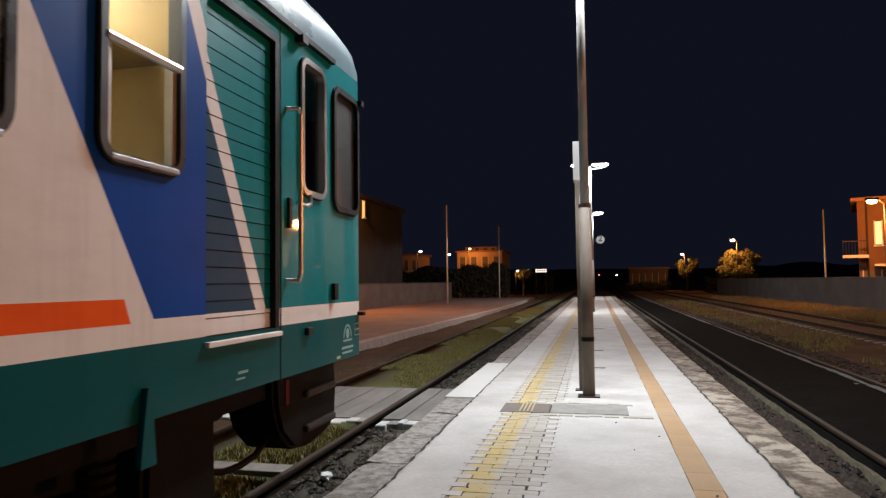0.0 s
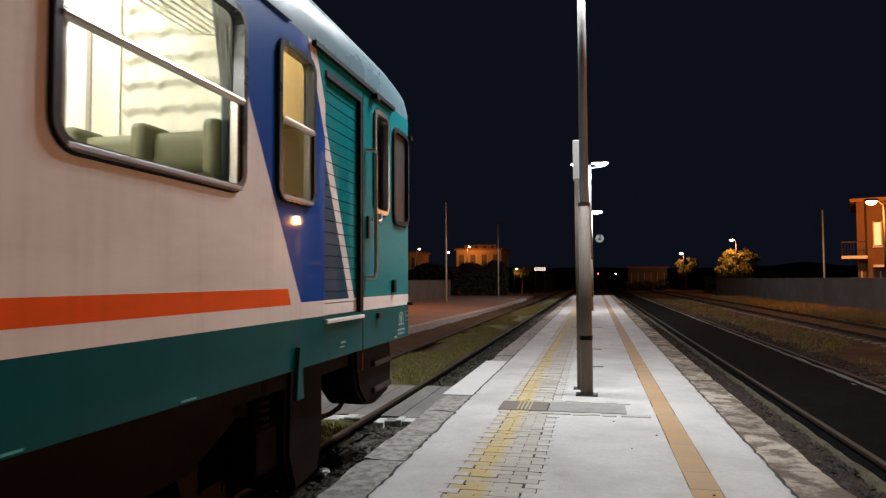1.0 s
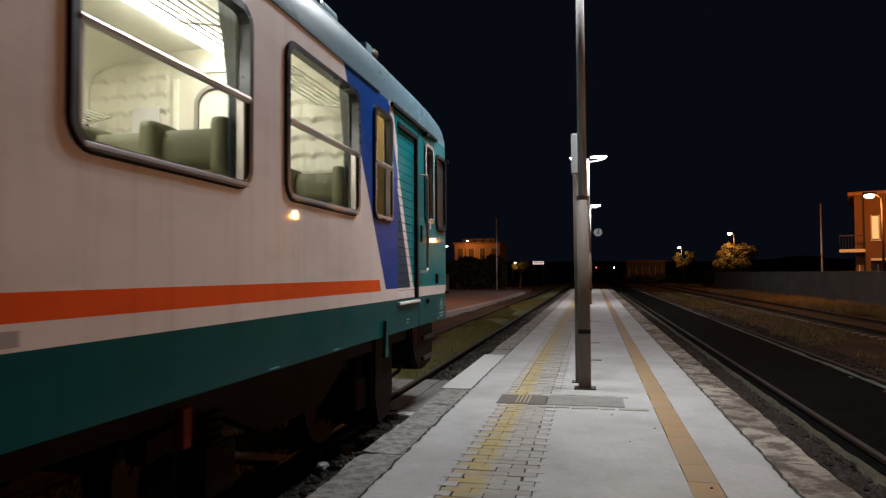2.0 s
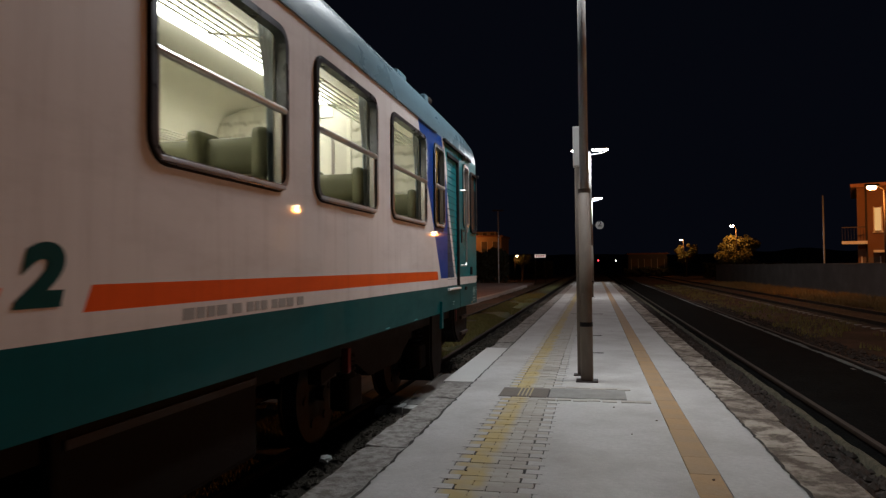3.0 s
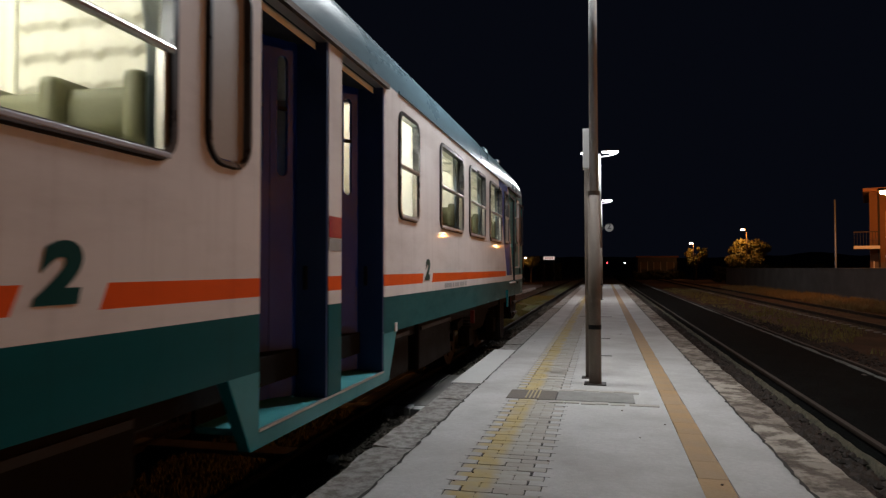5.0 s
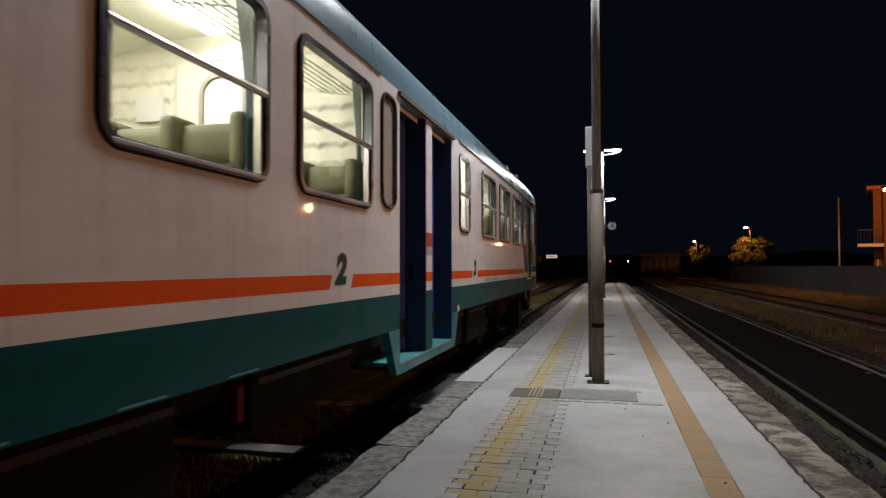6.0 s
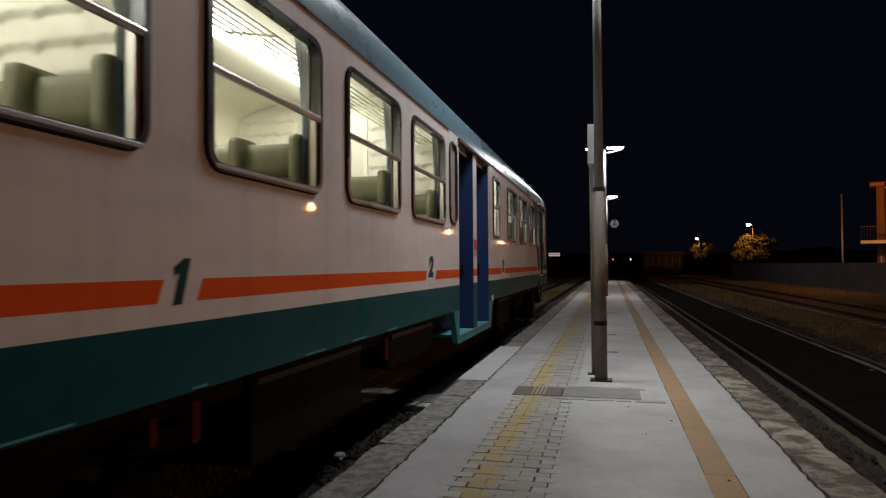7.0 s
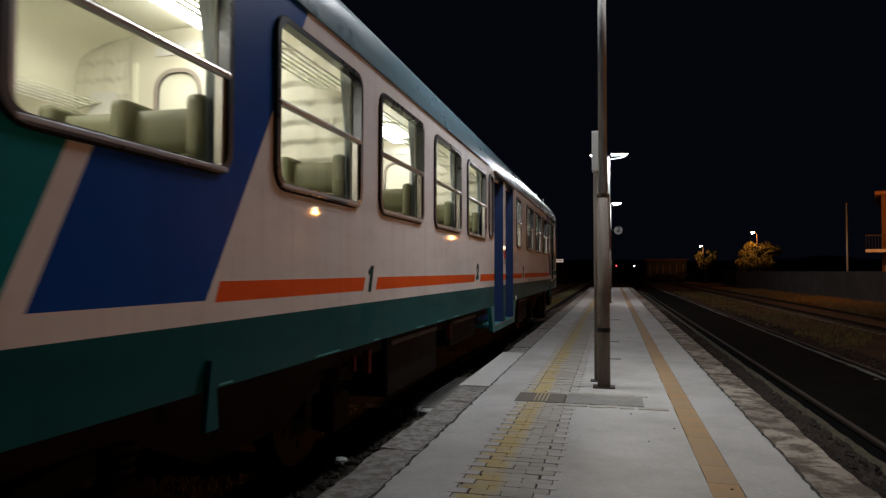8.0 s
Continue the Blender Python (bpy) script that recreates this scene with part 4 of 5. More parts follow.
    part("white_tag", boxed(HW, HW + 0.012, DOOR[1] + 0.30, DOOR[1] + 0.36, 1.02, 1.10), WHITE_PAINT, car)
    for s in (-2.67, -20.5):
        bm = bmesh.new()
        prism(bm, [(s - 0.01, 1.17), (s + 0.01, 1.17), (s + 0.03, 1.03), (s + 0.052, 0.84), (s - 0.052, 0.84), (s - 0.03, 1.03)], side_place, HW, HW + 0.03)
        part("drain_cowl", bm, LIVERY, car, "teal vertical drain cowl")


def build_entrance(car):
    """Open double entrance: two doorways either side of a post, folded blue leaves, lowered steps."""
    y0, y1 = DOOR
    bm = bmesh.new()
    prism(bm, [(y0 - 0.32, SKIRT), (y0 - 0.09, 0.60), (y0, 0.60), (y0, SKIRT)], side_place, HW - 0.07, HW)
    prism(bm, [(y1, SKIRT), (y1, 0.60), (y1 + 0.14, 0.60), (y1 + 0.37, SKIRT)], side_place, HW - 0.07, HW)
    box(bm, HW - 0.07, HW, y0, y1, 0.60, 0.685)
    part("step_apron", bm, TEAL_PAINT, car, "teal apron around the lowered steps")
    part("door_post", boxed(HW - 0.08, HW, *POST, 0.685, HEAD), LIVERY, car, "white post between the doorways")
    part("warning_plate", boxed(HW, HW + 0.003, POST[0] + 0.006, POST[1] - 0.006, 1.82, 1.97), RED_PAINT, car, "red notice on the door post")
    part("notice_plate", boxed(HW, HW + 0.003, POST[0] + 0.006, POST[1] - 0.006, 1.725, 1.815), GREY_MARK, car, "grey notice on the door post")
    part("step_tread", boxed(HW - 0.40, HW - 0.004, y0, y1, 0.66, 0.70), TREAD_PAINT, car, "worn pale teal step tread")
    part("step_edge", boxed(HW - 0.015, HW + 0.004, y0, y1, 0.69, 0.705), ALUMINIUM, car)
    part("step_riser", boxed(HW - 0.43, HW - 0.40, y0, y1, 0.66, 0.93), UNDERFRAME, car)
    part("step_tread", boxed(HW - 0.75, HW - 0.40, y0, y1, 0.91, 0.935), UNDERFRAME, car, "dark upper step tread")
    part("step_riser", boxed(HW - 0.78, HW - 0.75, y0, y1, 0.91, FLOOR), UNDERFRAME, car)
    # blue leaves folded inwards at the front edge of each doorway: a plain jamb panel, then the leaf
    for edge in (POST[0], y1):
        part("jamb_panel", boxed(HW - 0.24, HW - 0.004, edge - 0.03, edge - 0.002, 0.705, HEAD), JAMB_SHADED, car, "plain blue jamb panel, shade put into its colour")
        for p0, p1, w0, w1 in ((0.0, 0.215, 0.075, 0.16), (0.22, 0.56, 0.27, 0.39)):
            bm = bmesh.new()
            inner = rounded(w0, w1, 2.24, 3.08, 0.04)
            ring(bm, rounded(p0, p1, 0.72, HEAD, 0.012), inner, lambda p, q, d: (-p, d, q), -0.015, 0.015)
            leaf = part("door_leaf", bm, BLUE_PAINT, car, "folded blue door leaf with a slim window")
            leaf.matrix_basis = pose(HW - 0.24, edge - 0.03, 0, 0, 0, 60)
            bm = bmesh.new()
            bm.faces.new([bm.verts.new((-p, 0, q)) for p, q in inner])
            pane = part("pane", bm, GLASS, leaf)
            pane.visible_shadow = False
            part("glazing_bar", boxed(-w1, -w0, -0.012, 0.012, 2.70, 2.725), RUBBER, leaf)
        part("leaf_handle", boxed(HW - 0.17, HW - 0.14, edge - 0.055, edge - 0.03, 1.45, 1.62, bevel=0.008), RUBBER, car)


def build_interior(car):
    """Saloon lining, benches, racks and ceiling lights that show through the windows."""
    part("floor", boxed(-HW + 0.08, HW - 0.08, -TRAIN_LEN + 0.1, DOOR[0] - 0.3, FLOOR - 0.05, FLOOR), DARK_CAB, car)
    part("floor", boxed(-HW + 0.08, HW - 0.08, DOOR[1] + 0.3, -0.1, FLOOR - 0.05, FLOOR), DARK_CAB, car)
    part("floor", boxed(-HW + 0.08, HW - 0.78, DOOR[0] - 0.3, DOOR[1] + 0.3, FLOOR - 0.05, FLOOR), DARK_CAB, car)
    # curved lining of the ceiling
    bm = bmesh.new()
    line = [(1.37, 3.14), (1.36, 3.38), (1.28, 3.52), (1.05, 3.62), (0.6, 3.68), (0, 3.70), (-0.6, 3.68), (-1.05, 3.62), (-1.28, 3.52), (-1.36, 3.38), (-1.37, 3.14)]
    loft(bm, [[(x, s, z) for x, z in line] for s in (-TRAIN_LEN + 0.5, -2.3)])
    part("inner_ceiling", bm, CEILING_WHITE, car, "cream curved ceiling lining", smooth=True)
    for s0, s1, lit in ((-9.0, -3.2, TUBE), (-18.1, -13.4, TUBE_BRIGHT), (-22.4, -18.5, TUBE_BRIGHT)):
        part("tube_light", boxed(0.02, 0.24, s0, s1, 3.60, 3.625), lit, car, "long fluorescent ceiling light")
    part("tube_light", boxed(0.35, 1.15, -9.85, -9.35, 3.24, 3.26), TUBE_BRIGHT, car)
    part("tube_light", boxed(0.2, 0.7, -2.95, -2.6, 3.38, 3.40), TUBE, car)
    # lining of the side walls below and between windows
    for x0, x1 in ((HW - 0.085, HW - 0.072), (-HW + 0.072, -HW + 0.085)):
        spans = [(a, b) for a, b in WIN]
        for s0, s1 in ((-TRAIN_LEN + 0.2, DOOR[0] - 0.6), (DOOR[1] + 1.2, -3.2)):
            part("side_lining", boxed(x0, x1, s0, s1, FLOOR, 2.06), CREAM, car)
    lining_gaps = [(-TRAIN_LEN + 0.2, -21.66), (-20.34, -19.87), (-18.53, -18.10), (-16.79, -16.33), (-15.03, -14.63), (-8.25 - 0.9, -8.25), (-6.93, -6.48), (-5.15, -4.70), (-3.36, -3.1)]
    for x0, x1 in ((HW - 0.085, HW - 0.072), (-HW + 0.072, -HW + 0.085)):
        for s0, s1 in lining_gaps:
            part("window_pier", boxed(x0, x1, s0, s1, 2.06, 3.14), CREAM, car)
    # partitions across the car, with a round-topped door pane
    for s in (-3.05, -9.15, -13.12, -18.31, -TRAIN_LEN + 0.6, -10.05):
        bm = bmesh.new()
        c = -0.3 if s == -18.31 else 0.0
        outer = rounded(-1.37, 1.37, FLOOR, 3.69, 0.28)
        inner = rounded(0.45, 1.32, 1.9, 3.15, 0.05) if s == -10.05 else rounded(c - 0.20, c + 0.20, 2.2, 3.31, 0.16)
        ring(bm, outer, inner, lambda p, q, d: (p, d, q), s - 0.02, s + 0.02)
        wall = part("partition", bm, CREAM, car, "cream partition with a glazed door")
        bm = bmesh.new()
        bm.faces.new([bm.verts.new((p, s, q)) for p, q in inner])
        part("pane", bm, LOBBY_PANE if s == -10.05 else CEILING_WHITE, wall)
        if s != -10.05:
            bm = bmesh.new()
            ring(bm, rounded(c - 0.235, c + 0.235, 2.165, 3.345, 0.19), inner, lambda p, q, d: (p, d, q), s - 0.032, s + 0.032)
            part("pane_surround", bm, GREY_PANEL, wall, "grey rounded surround of the door pane")
        part("door_edge", boxed(c - 0.45, c - 0.40, s - 0.035, s + 0.035, FLOOR, 3.42), CEILING_WHITE, wall)
        part("door_edge", boxed(c + 0.40, c + 0.45, s - 0.035, s + 0.035, FLOOR, 3.42), CEILING_WHITE, wall)
        if s in (-3.05, -9.15, -13.12, -18.31):
            # quilted padding in scalloped rows
            for x0, x1 in ((-1.34, c - 0.48), (c + 0.48, 1.34)):
                bm = bmesh.new()
                rows = []
                for j in range(79):
                    z = 2.02 + j * 0.02
                    row = []
                    for i in range(51):
                        x = x0 + (x1 - x0) * i / 50
                        swell = abs(math.sin(math.pi * x / 0.21)) ** 0.7
                        up = ((z - 2.02) / 0.16 + 0.13 * swell) % 1.0
                        row.append((x, s - 0.03 - (0.010 + 0.016 * swell) * (1 - up) ** 0.8, z))
                    rows.append(row)
                loft(bm, rows)
                part("quilted_panel", bm, CREAM, wall, "cream quilted panel with scalloped rows", smooth=True)
            part("notice", boxed(c - 0.84, c - 0.56, s - 0.095, s - 0.085, 2.93, 3.16), WHITE_PAINT, wall, "small white notice")
            part("notice", boxed(c - 0.22, c + 0.22, s - 0.036, s - 0.02, 3.46, 3.57), WHITE_PAINT, wall, "long white notice over the door")
    # blue panels of the entrance lobby
    part("lobby_panel", boxed(-0.42, -0.40, DOOR[0], DOOR[1], FLOOR, 3.3), BLUE_PAINT, car, "dark blue lobby wall")
    part("lobby_ceiling", boxed(-0.4, HW - 0.09, DOOR[0], DOOR[1] + 0.2, 3.195, 3.21), DARK_CAB, car)
    # dark driving cab
    part("cab_bulkhead", boxed(-1.37, 1.37, -1.48, -1.45, FLOOR, 3.4), DARK_CAB, car)
    part("luggage_wall", boxed(-1.37, 1.37, -2.36, -2.33, FLOOR, 3.4), LUGGAGE_TAN, car)
    part("luggage_shelf", boxed(0.2, 1.3, -2.75, -2.37, 2.66, 2.70), LUGGAGE_TAN, car)
    part("cab_desk", boxed(-1.2, 1.2, -0.55, 0.0, FLOOR, 2.02, bevel=0.03), DARK_CAB, car)
    part("cab_seat_back", boxed(0.35, 0.85, -1.15, -1.05, 1.9, 2.55, bevel=0.04), SEAT_GREEN, car)
    # luggage racks of thin rods over the windows
    for s0, s1 in ((-9.0, -3.2), (-18.2, -13.3), (-22.5, -18.42)):
        for sx in (-1, 1):
            bm = bmesh.new()
            for i in range(6):
                rod(bm, (sx * (1.33 - i * 0.06), s0, 3.04 + i * 0.006), (sx * (1.33 - i * 0.06), s1, 3.04 + i * 0.006), 0.008, 0.008, 6)
            n = max(2, int((s1 - s0) / 0.9))
            for i in range(n + 1):
                y = s0 + (s1 - s0) * i / n
                rod(bm, (sx * 1.37, y, 3.01), (sx * 1.0, y, 3.075), 0.01, 0.01, 6)
            part("luggage_rack", bm, RACK_WHITE, car, "cream rod luggage rack")
    # benches: two seats with wing headrests on each side of the aisle
    def bench_meshes():
        seat, back, head, wing = bmesh.new(), bmesh.new(), bmesh.new(), bmesh.new()
        box(seat, -0.48, 0.48, -0.02, 0.48, 0.28, 0.44, bevel=0.04)
        box(back, -0.48, 0.48, -0.10, 0.02, 0.40, 1.08, bevel=0.045)
        box(head, -0.47, 0.47, -0.14, 0.07, 1.02, 1.27, bevel=0.075)
        for cx in (-0.45, 0.0, 0.45):
            box(wing, cx - 0.05, cx + 0.05, -0.12, 0.15, 0.98, 1.31, bevel=0.045)
        return mesh_of("bench_cushion", seat, SEAT_GREEN, True), mesh_of("bench_back", back, SEAT_LIT, True), mesh_of("bench_headrest", head, SEAT_GREEN, True), mesh_of("bench_wing", wing, SEAT_GREEN, True)

    meshes = bench_meshes()
    for a, b in WIN:
        mid = (a + b) / 2
        for s, turn in ((mid - 0.72, 0), (mid + 0.72, 180)):
            for x in (-0.86, 0.86):
                bench = new("bench", meshes[0])
                bench.parent = car
                bench.matrix_basis = pose(x, s, FLOOR, 0, 0, turn)
                tagged(bench, "olive green double bench with wing headrests")
                for nm, me in (("backrest", meshes[1]), ("headrest", meshes[2]), ("headrest_wing", meshes[3])):
                    ob = new(nm, me)
                    ob.parent = bench
        part("table_flap", boxed(1.05, 1.36, mid - 0.18, mid + 0.18, 1.86, 1.885, bevel=0.008), CREAM, car)
        # curtains gathered at the window's sides
        for x in (HW - 0.10,):
            bm = bmesh.new()
            rows = []
            for z, wide in ((2.02, 0.06), (2.35, 0.075), (2.6, 0.07), (2.8, 0.12), (3.0, 0.17), (3.1, 0.19)):
                rows.append([(x + 0.014 * math.sin(i * 1.7), b + 0.02 - wide * (1 - i / 16), z) for i in range(17)])
            loft(bm, rows)
            part("curtain", bm, CURTAIN, car, "grey-green curtain tied back at the window", smooth=True)
    # cream pleated blinds in tiers along the opposite side
    for s0, s1 in ((-9.0, -3.2), (-18.2, -13.3), (-22.4, -18.42)):
        for tier in range(4):
            top = 3.06 - tier * 0.27
            bm = bmesh.new()
            n = int((s1 - s0) / 0.04)
            rows = []
            for drop, out in ((0.0, 0.0), (0.12, 0.01), (0.22, 0.016), (0.30, 0.005)):
                rows.append([(-HW + 0.10 + out, s0 + (s1 - s0) * i / n, top - drop * (0.96 + 0.04 * abs(math.sin(i * 0.04 * math.pi / 0.36)))) for i in range(n + 1)])
            loft(bm, rows)
            part("blind", bm, CREAM, car, "cream pleated blind", smooth=True)


def build_underframe(car):
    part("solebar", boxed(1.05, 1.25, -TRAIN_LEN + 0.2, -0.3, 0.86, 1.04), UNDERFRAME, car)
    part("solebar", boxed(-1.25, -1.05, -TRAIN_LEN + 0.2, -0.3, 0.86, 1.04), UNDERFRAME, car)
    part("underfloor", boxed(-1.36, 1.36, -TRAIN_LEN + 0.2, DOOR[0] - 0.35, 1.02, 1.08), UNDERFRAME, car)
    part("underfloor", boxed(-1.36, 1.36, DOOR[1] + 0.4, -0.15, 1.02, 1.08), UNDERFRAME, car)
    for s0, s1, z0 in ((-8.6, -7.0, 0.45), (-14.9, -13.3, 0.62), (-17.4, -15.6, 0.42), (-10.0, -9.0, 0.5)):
        bx = part("underfloor_box", boxed(0.55, 1.30, s0, s1, z0, 0.98, bevel=0.03), UNDERFRAME, car, "grimy shade-darkened underfloor box, far-side ones added to block light")
        # unseen far-side box, added to block light coming under the car
        part("underfloor_box", boxed(-1.30, -0.55, s0 - 0.4, s1 + 0.4, min(z0, 0.45) - 0.1, 0.98, bevel=0.03), UNDERFRAME, car, "grimy shade-darkened underfloor box, far-side ones added to block light")
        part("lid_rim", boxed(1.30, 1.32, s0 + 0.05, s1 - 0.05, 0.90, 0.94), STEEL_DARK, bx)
    for s in (-5.6, -15.15, -18.05, -22.6):
        part("brake_handle", boxed(1.30, 1.36, s, s + 0.07, 0.74, 0.94, bevel=0.008), HANDLE_RED, car, "red valve handle")
    part("brake_handle", boxed(1.30, 1.35, -18.35, -18.3, 0.80, 0.92), HANDLE_RED, car)
    part("exhaust_pipe", rodded((1.2, -14.6, 0.88), (1.2, -13.0, 0.88), 0.05, 0.05, 12), STEEL_DARK, car)
    # cab steps in a black guard under the front corner
    guard = bmesh.new()
    outline = [(-1.20, 1.03), (-0.20, 1.03), (-0.16, 0.80), (-0.18, 0.60), (-0.28, 0.49), (-0.62, 0.44), (-0.92, 0.48), (-1.10, 0.62), (-1.18, 0.80)]
    prism(guard, outline, side_place, 0.95, 1.32)
    bmesh.ops.bevel(guard, geom=guard.edges[:], offset=0.03, segments=2, affect="EDGES")
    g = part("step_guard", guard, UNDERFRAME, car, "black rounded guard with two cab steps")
    for z in (0.56, 0.80):
        part("cab_step", boxed(1.31, 1.36, -0.78, -0.26, z, z + 0.055, bevel=0.02), STEEL_DARK, g, "grey step tread")
    part("step_mark", boxed(1.32, 1.326, -1.06, -1.01, 0.80, 0.96), HANDLE_RED, g)
    part("air_cylinder", rodded((1.1, -2.15, 0.86), (1.1, -1.55, 0.86), 0.07, 0.07, 14), UNDERFRAME, car)
    bm = bmesh.new()
    pipe(bm, [(1.14, -0.98, 0.58), (1.15, -1.05, 0.53), (1.15, -1.15, 0.49), (1.13, -1.30, 0.465), (1.10, -1.45, 0.465), (1.06, -1.58, 0.50), (1.03, -1.66, 0.60), (1.02, -1.68, 0.80)], 0.022)
    part("brake_hose", bm, RUBBER, car, smooth=True)
    sander = bmesh.new()
    prism(sander, [(-2.40, 1.0), (-1.82, 1.0), (-1.80, 0.42), (-1.90, 0.16), (-2.30, 0.12), (-2.42, 0.40)], side_place, 0.78, 1.28)
    bmesh.ops.bevel(sander, geom=sander.edges[:], offset=0.03, segments=2, affect="EDGES")
    part("sand_box", sander, UNDERFRAME, car, "black sand box before the leading wheels")
    for s in (0.0, -TRAIN_LEN):
        sg = 1 if s == 0 else -1
        for x in (-0.88, 0.88):
            bm = bmesh.new()
            rod(bm, (x, s - sg * 0.1, 1.02), (x, s + sg * 0.42, 1.02), 0.09, 0.09, 16)
            rod(bm, (x, s + sg * 0.42, 1.02), (x, s + sg * 0.47, 1.02), 0.22, 0.22, 24)
            part("buffer", bm, STEEL_DARK, car)
    # bogies
    for s in (-3.75, -TRAIN_LEN + 3.75):
        bm = bmesh.new()
        for x in (-1.02, 1.02):
            prism(bm, [(s - 1.75, 0.62), (s - 1.0, 0.72), (s - 0.5, 0.50), (s + 0.5, 0.50), (s + 1.0, 0.72), (s + 1.75, 0.62), (s + 1.75, 0.74), (s + 0.9, 0.86), (s - 0.9, 0.86), (s - 1.75, 0.74)], side_place, x - 0.06, x + 0.06)
        box(bm, -1.0, 1.0, s - 0.25, s + 0.25, 0.55, 0.85, bevel=0.03)
        bogie = part("bogie", bm, UNDERFRAME, car, "grimy two-axle bogie, darkened for the shade under the car")
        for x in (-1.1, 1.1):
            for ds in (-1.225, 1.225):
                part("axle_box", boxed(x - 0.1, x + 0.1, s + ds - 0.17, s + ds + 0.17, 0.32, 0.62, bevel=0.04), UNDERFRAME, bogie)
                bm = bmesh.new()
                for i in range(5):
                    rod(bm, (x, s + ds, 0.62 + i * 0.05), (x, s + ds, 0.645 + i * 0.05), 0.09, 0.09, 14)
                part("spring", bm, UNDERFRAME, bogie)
        for ds in (-1.225, 1.225):
            bm = bmesh.new()
            rod(bm, (-0.9, 0, 0), (0.9, 0, 0), 0.07, 0.07, 14)
            for x in (-0.75, 0.75):
                rod(bm, (x - 0.065, 0, 0), (x + 0.065, 0, 0), WHEEL_R, WHEEL_R, 32)
                rod(bm, (x + (-0.09 if x > 0 else 0.065), 0, 0), (x + (-0.065 if x > 0 else 0.09), 0, 0), WHEEL_R + 0.03, WHEEL_R + 0.03, 32)
                for k in range(6):
                    a = k * math.pi / 3
                    sx = 1 if x > 0 else -1
                    rod(bm, (x + sx * 0.065, 0.28 * math.cos(a), 0.28 * math.sin(a)), (x + sx * 0.08, 0.28 * math.cos(a), 0.28 * math.sin(a)), 0.04, 0.04, 8)
            ws = part("wheelset", bm, STEEL_DARK, bogie, "worn steel wheelset")
            ws.location = (0, s + ds, WHEEL_R)
            wheelsets.append(ws)


railcar = empty("railcar", TRAIN_X, 5.17, 0, "diesel railcar in teal, white, blue and orange with lit windows", "train")
build_shell(railcar)
build_side_details(railcar)
build_entrance(railcar)
build_interior(railcar)
build_underframe(railcar)

# ---- station surroundings ----
def build_crossing():
    crossing = empty("track_crossing", LEFT_AXIS, 8.9, 0, "worn grey plank crossing between the rails with a white front edge", "crossing")
    for x0, x1 in ((-0.66, 0.66), (0.83, 1.56), (-1.5, -0.83)):
        n = max(2, round((x1 - x0) / 0.24))
        w = (x1 - x0) / n
        for i in range(n):
            part("plank", boxed(x0 + i * w + 0.006, x0 + (i + 1) * w - 0.006, -1.15, 1.15, -0.17, -0.025 - 0.006 * (i % 2), bevel=0.006), TIMBER, crossing)
        r = random.Random(int(x0 * 100))
        a = x0
        while a < x1 - 0.05:
            w = min(r.uniform(0.05, 0.2), x1 - a)
            part("white_edge", boxed(a, a + w, -1.34 - r.uniform(0, 0.09), -1.16, -0.17, -0.022 + r.uniform(-0.03, 0.008), bevel=0.012), KERB_NEW if r.random() < 0.75 else KERB, crossing, "chipped white painted edge")
            a += w + r.uniform(-0.01, 0.01)


def build_left_platform():
    edge = lambda y: -5.94 + 0.0316 * (min(y, 36.0) - 11.5)
    bm = bmesh.new()
    prism(bm, [(-40, 11.5), (edge(11.5) - 0.28, 11.5), (edge(36) - 0.28, 36), (edge(62) - 0.28, 62), (-40, 62)], lambda a, b, d: (a, b, d), -0.3, 0.08)
    side = thing("side_platform", bm, ASPHALT, "low reddish asphalt platform beyond the track", "platform", kind="structure")
    r = random.Random(12)
    y = 11.5
    while y < 52:
        ln = r.uniform(0.95, 1.1)
        stone = part("kerb_stone", boxed(-0.28, 0, 0.005, ln - 0.005, -0.38, r.uniform(-0.006, 0.006), bevel=0.012), SIDE_KERB, side)
        stone.matrix_basis = pose(edge(y), y, 0.095, 0, 0, -1.81 if y < 35.5 else 0)
        y += ln


def build_wall(name, x0, x1, y0, y1, height, material, label):
    wall = thing(name, boxed(x0, x1, y0, y1, -0.3, height, bevel=0.02), material, label, "wall", kind="structure")
    part("coping", boxed(x0 - 0.04, x1 + 0.04, y0, y1, height - 0.002, height + 0.07, bevel=0.015), WALL_GREY, wall)
    return wall


def build_mast(x, y, z0, height, arm=False):
    mast = empty("floodlight_mast", x, y, z0, "thin grey steel mast", "mast", "yard masts")
    part("pole", rodded((0, 0, 0), (0, 0, height), 0.06, 0.04, 12), LAMP_GREY, mast, smooth=True)
    if arm:
        part("crossbar", boxed(-0.5, 0.5, -0.04, 0.04, height - 0.1, height), STEEL_DARK, mast)


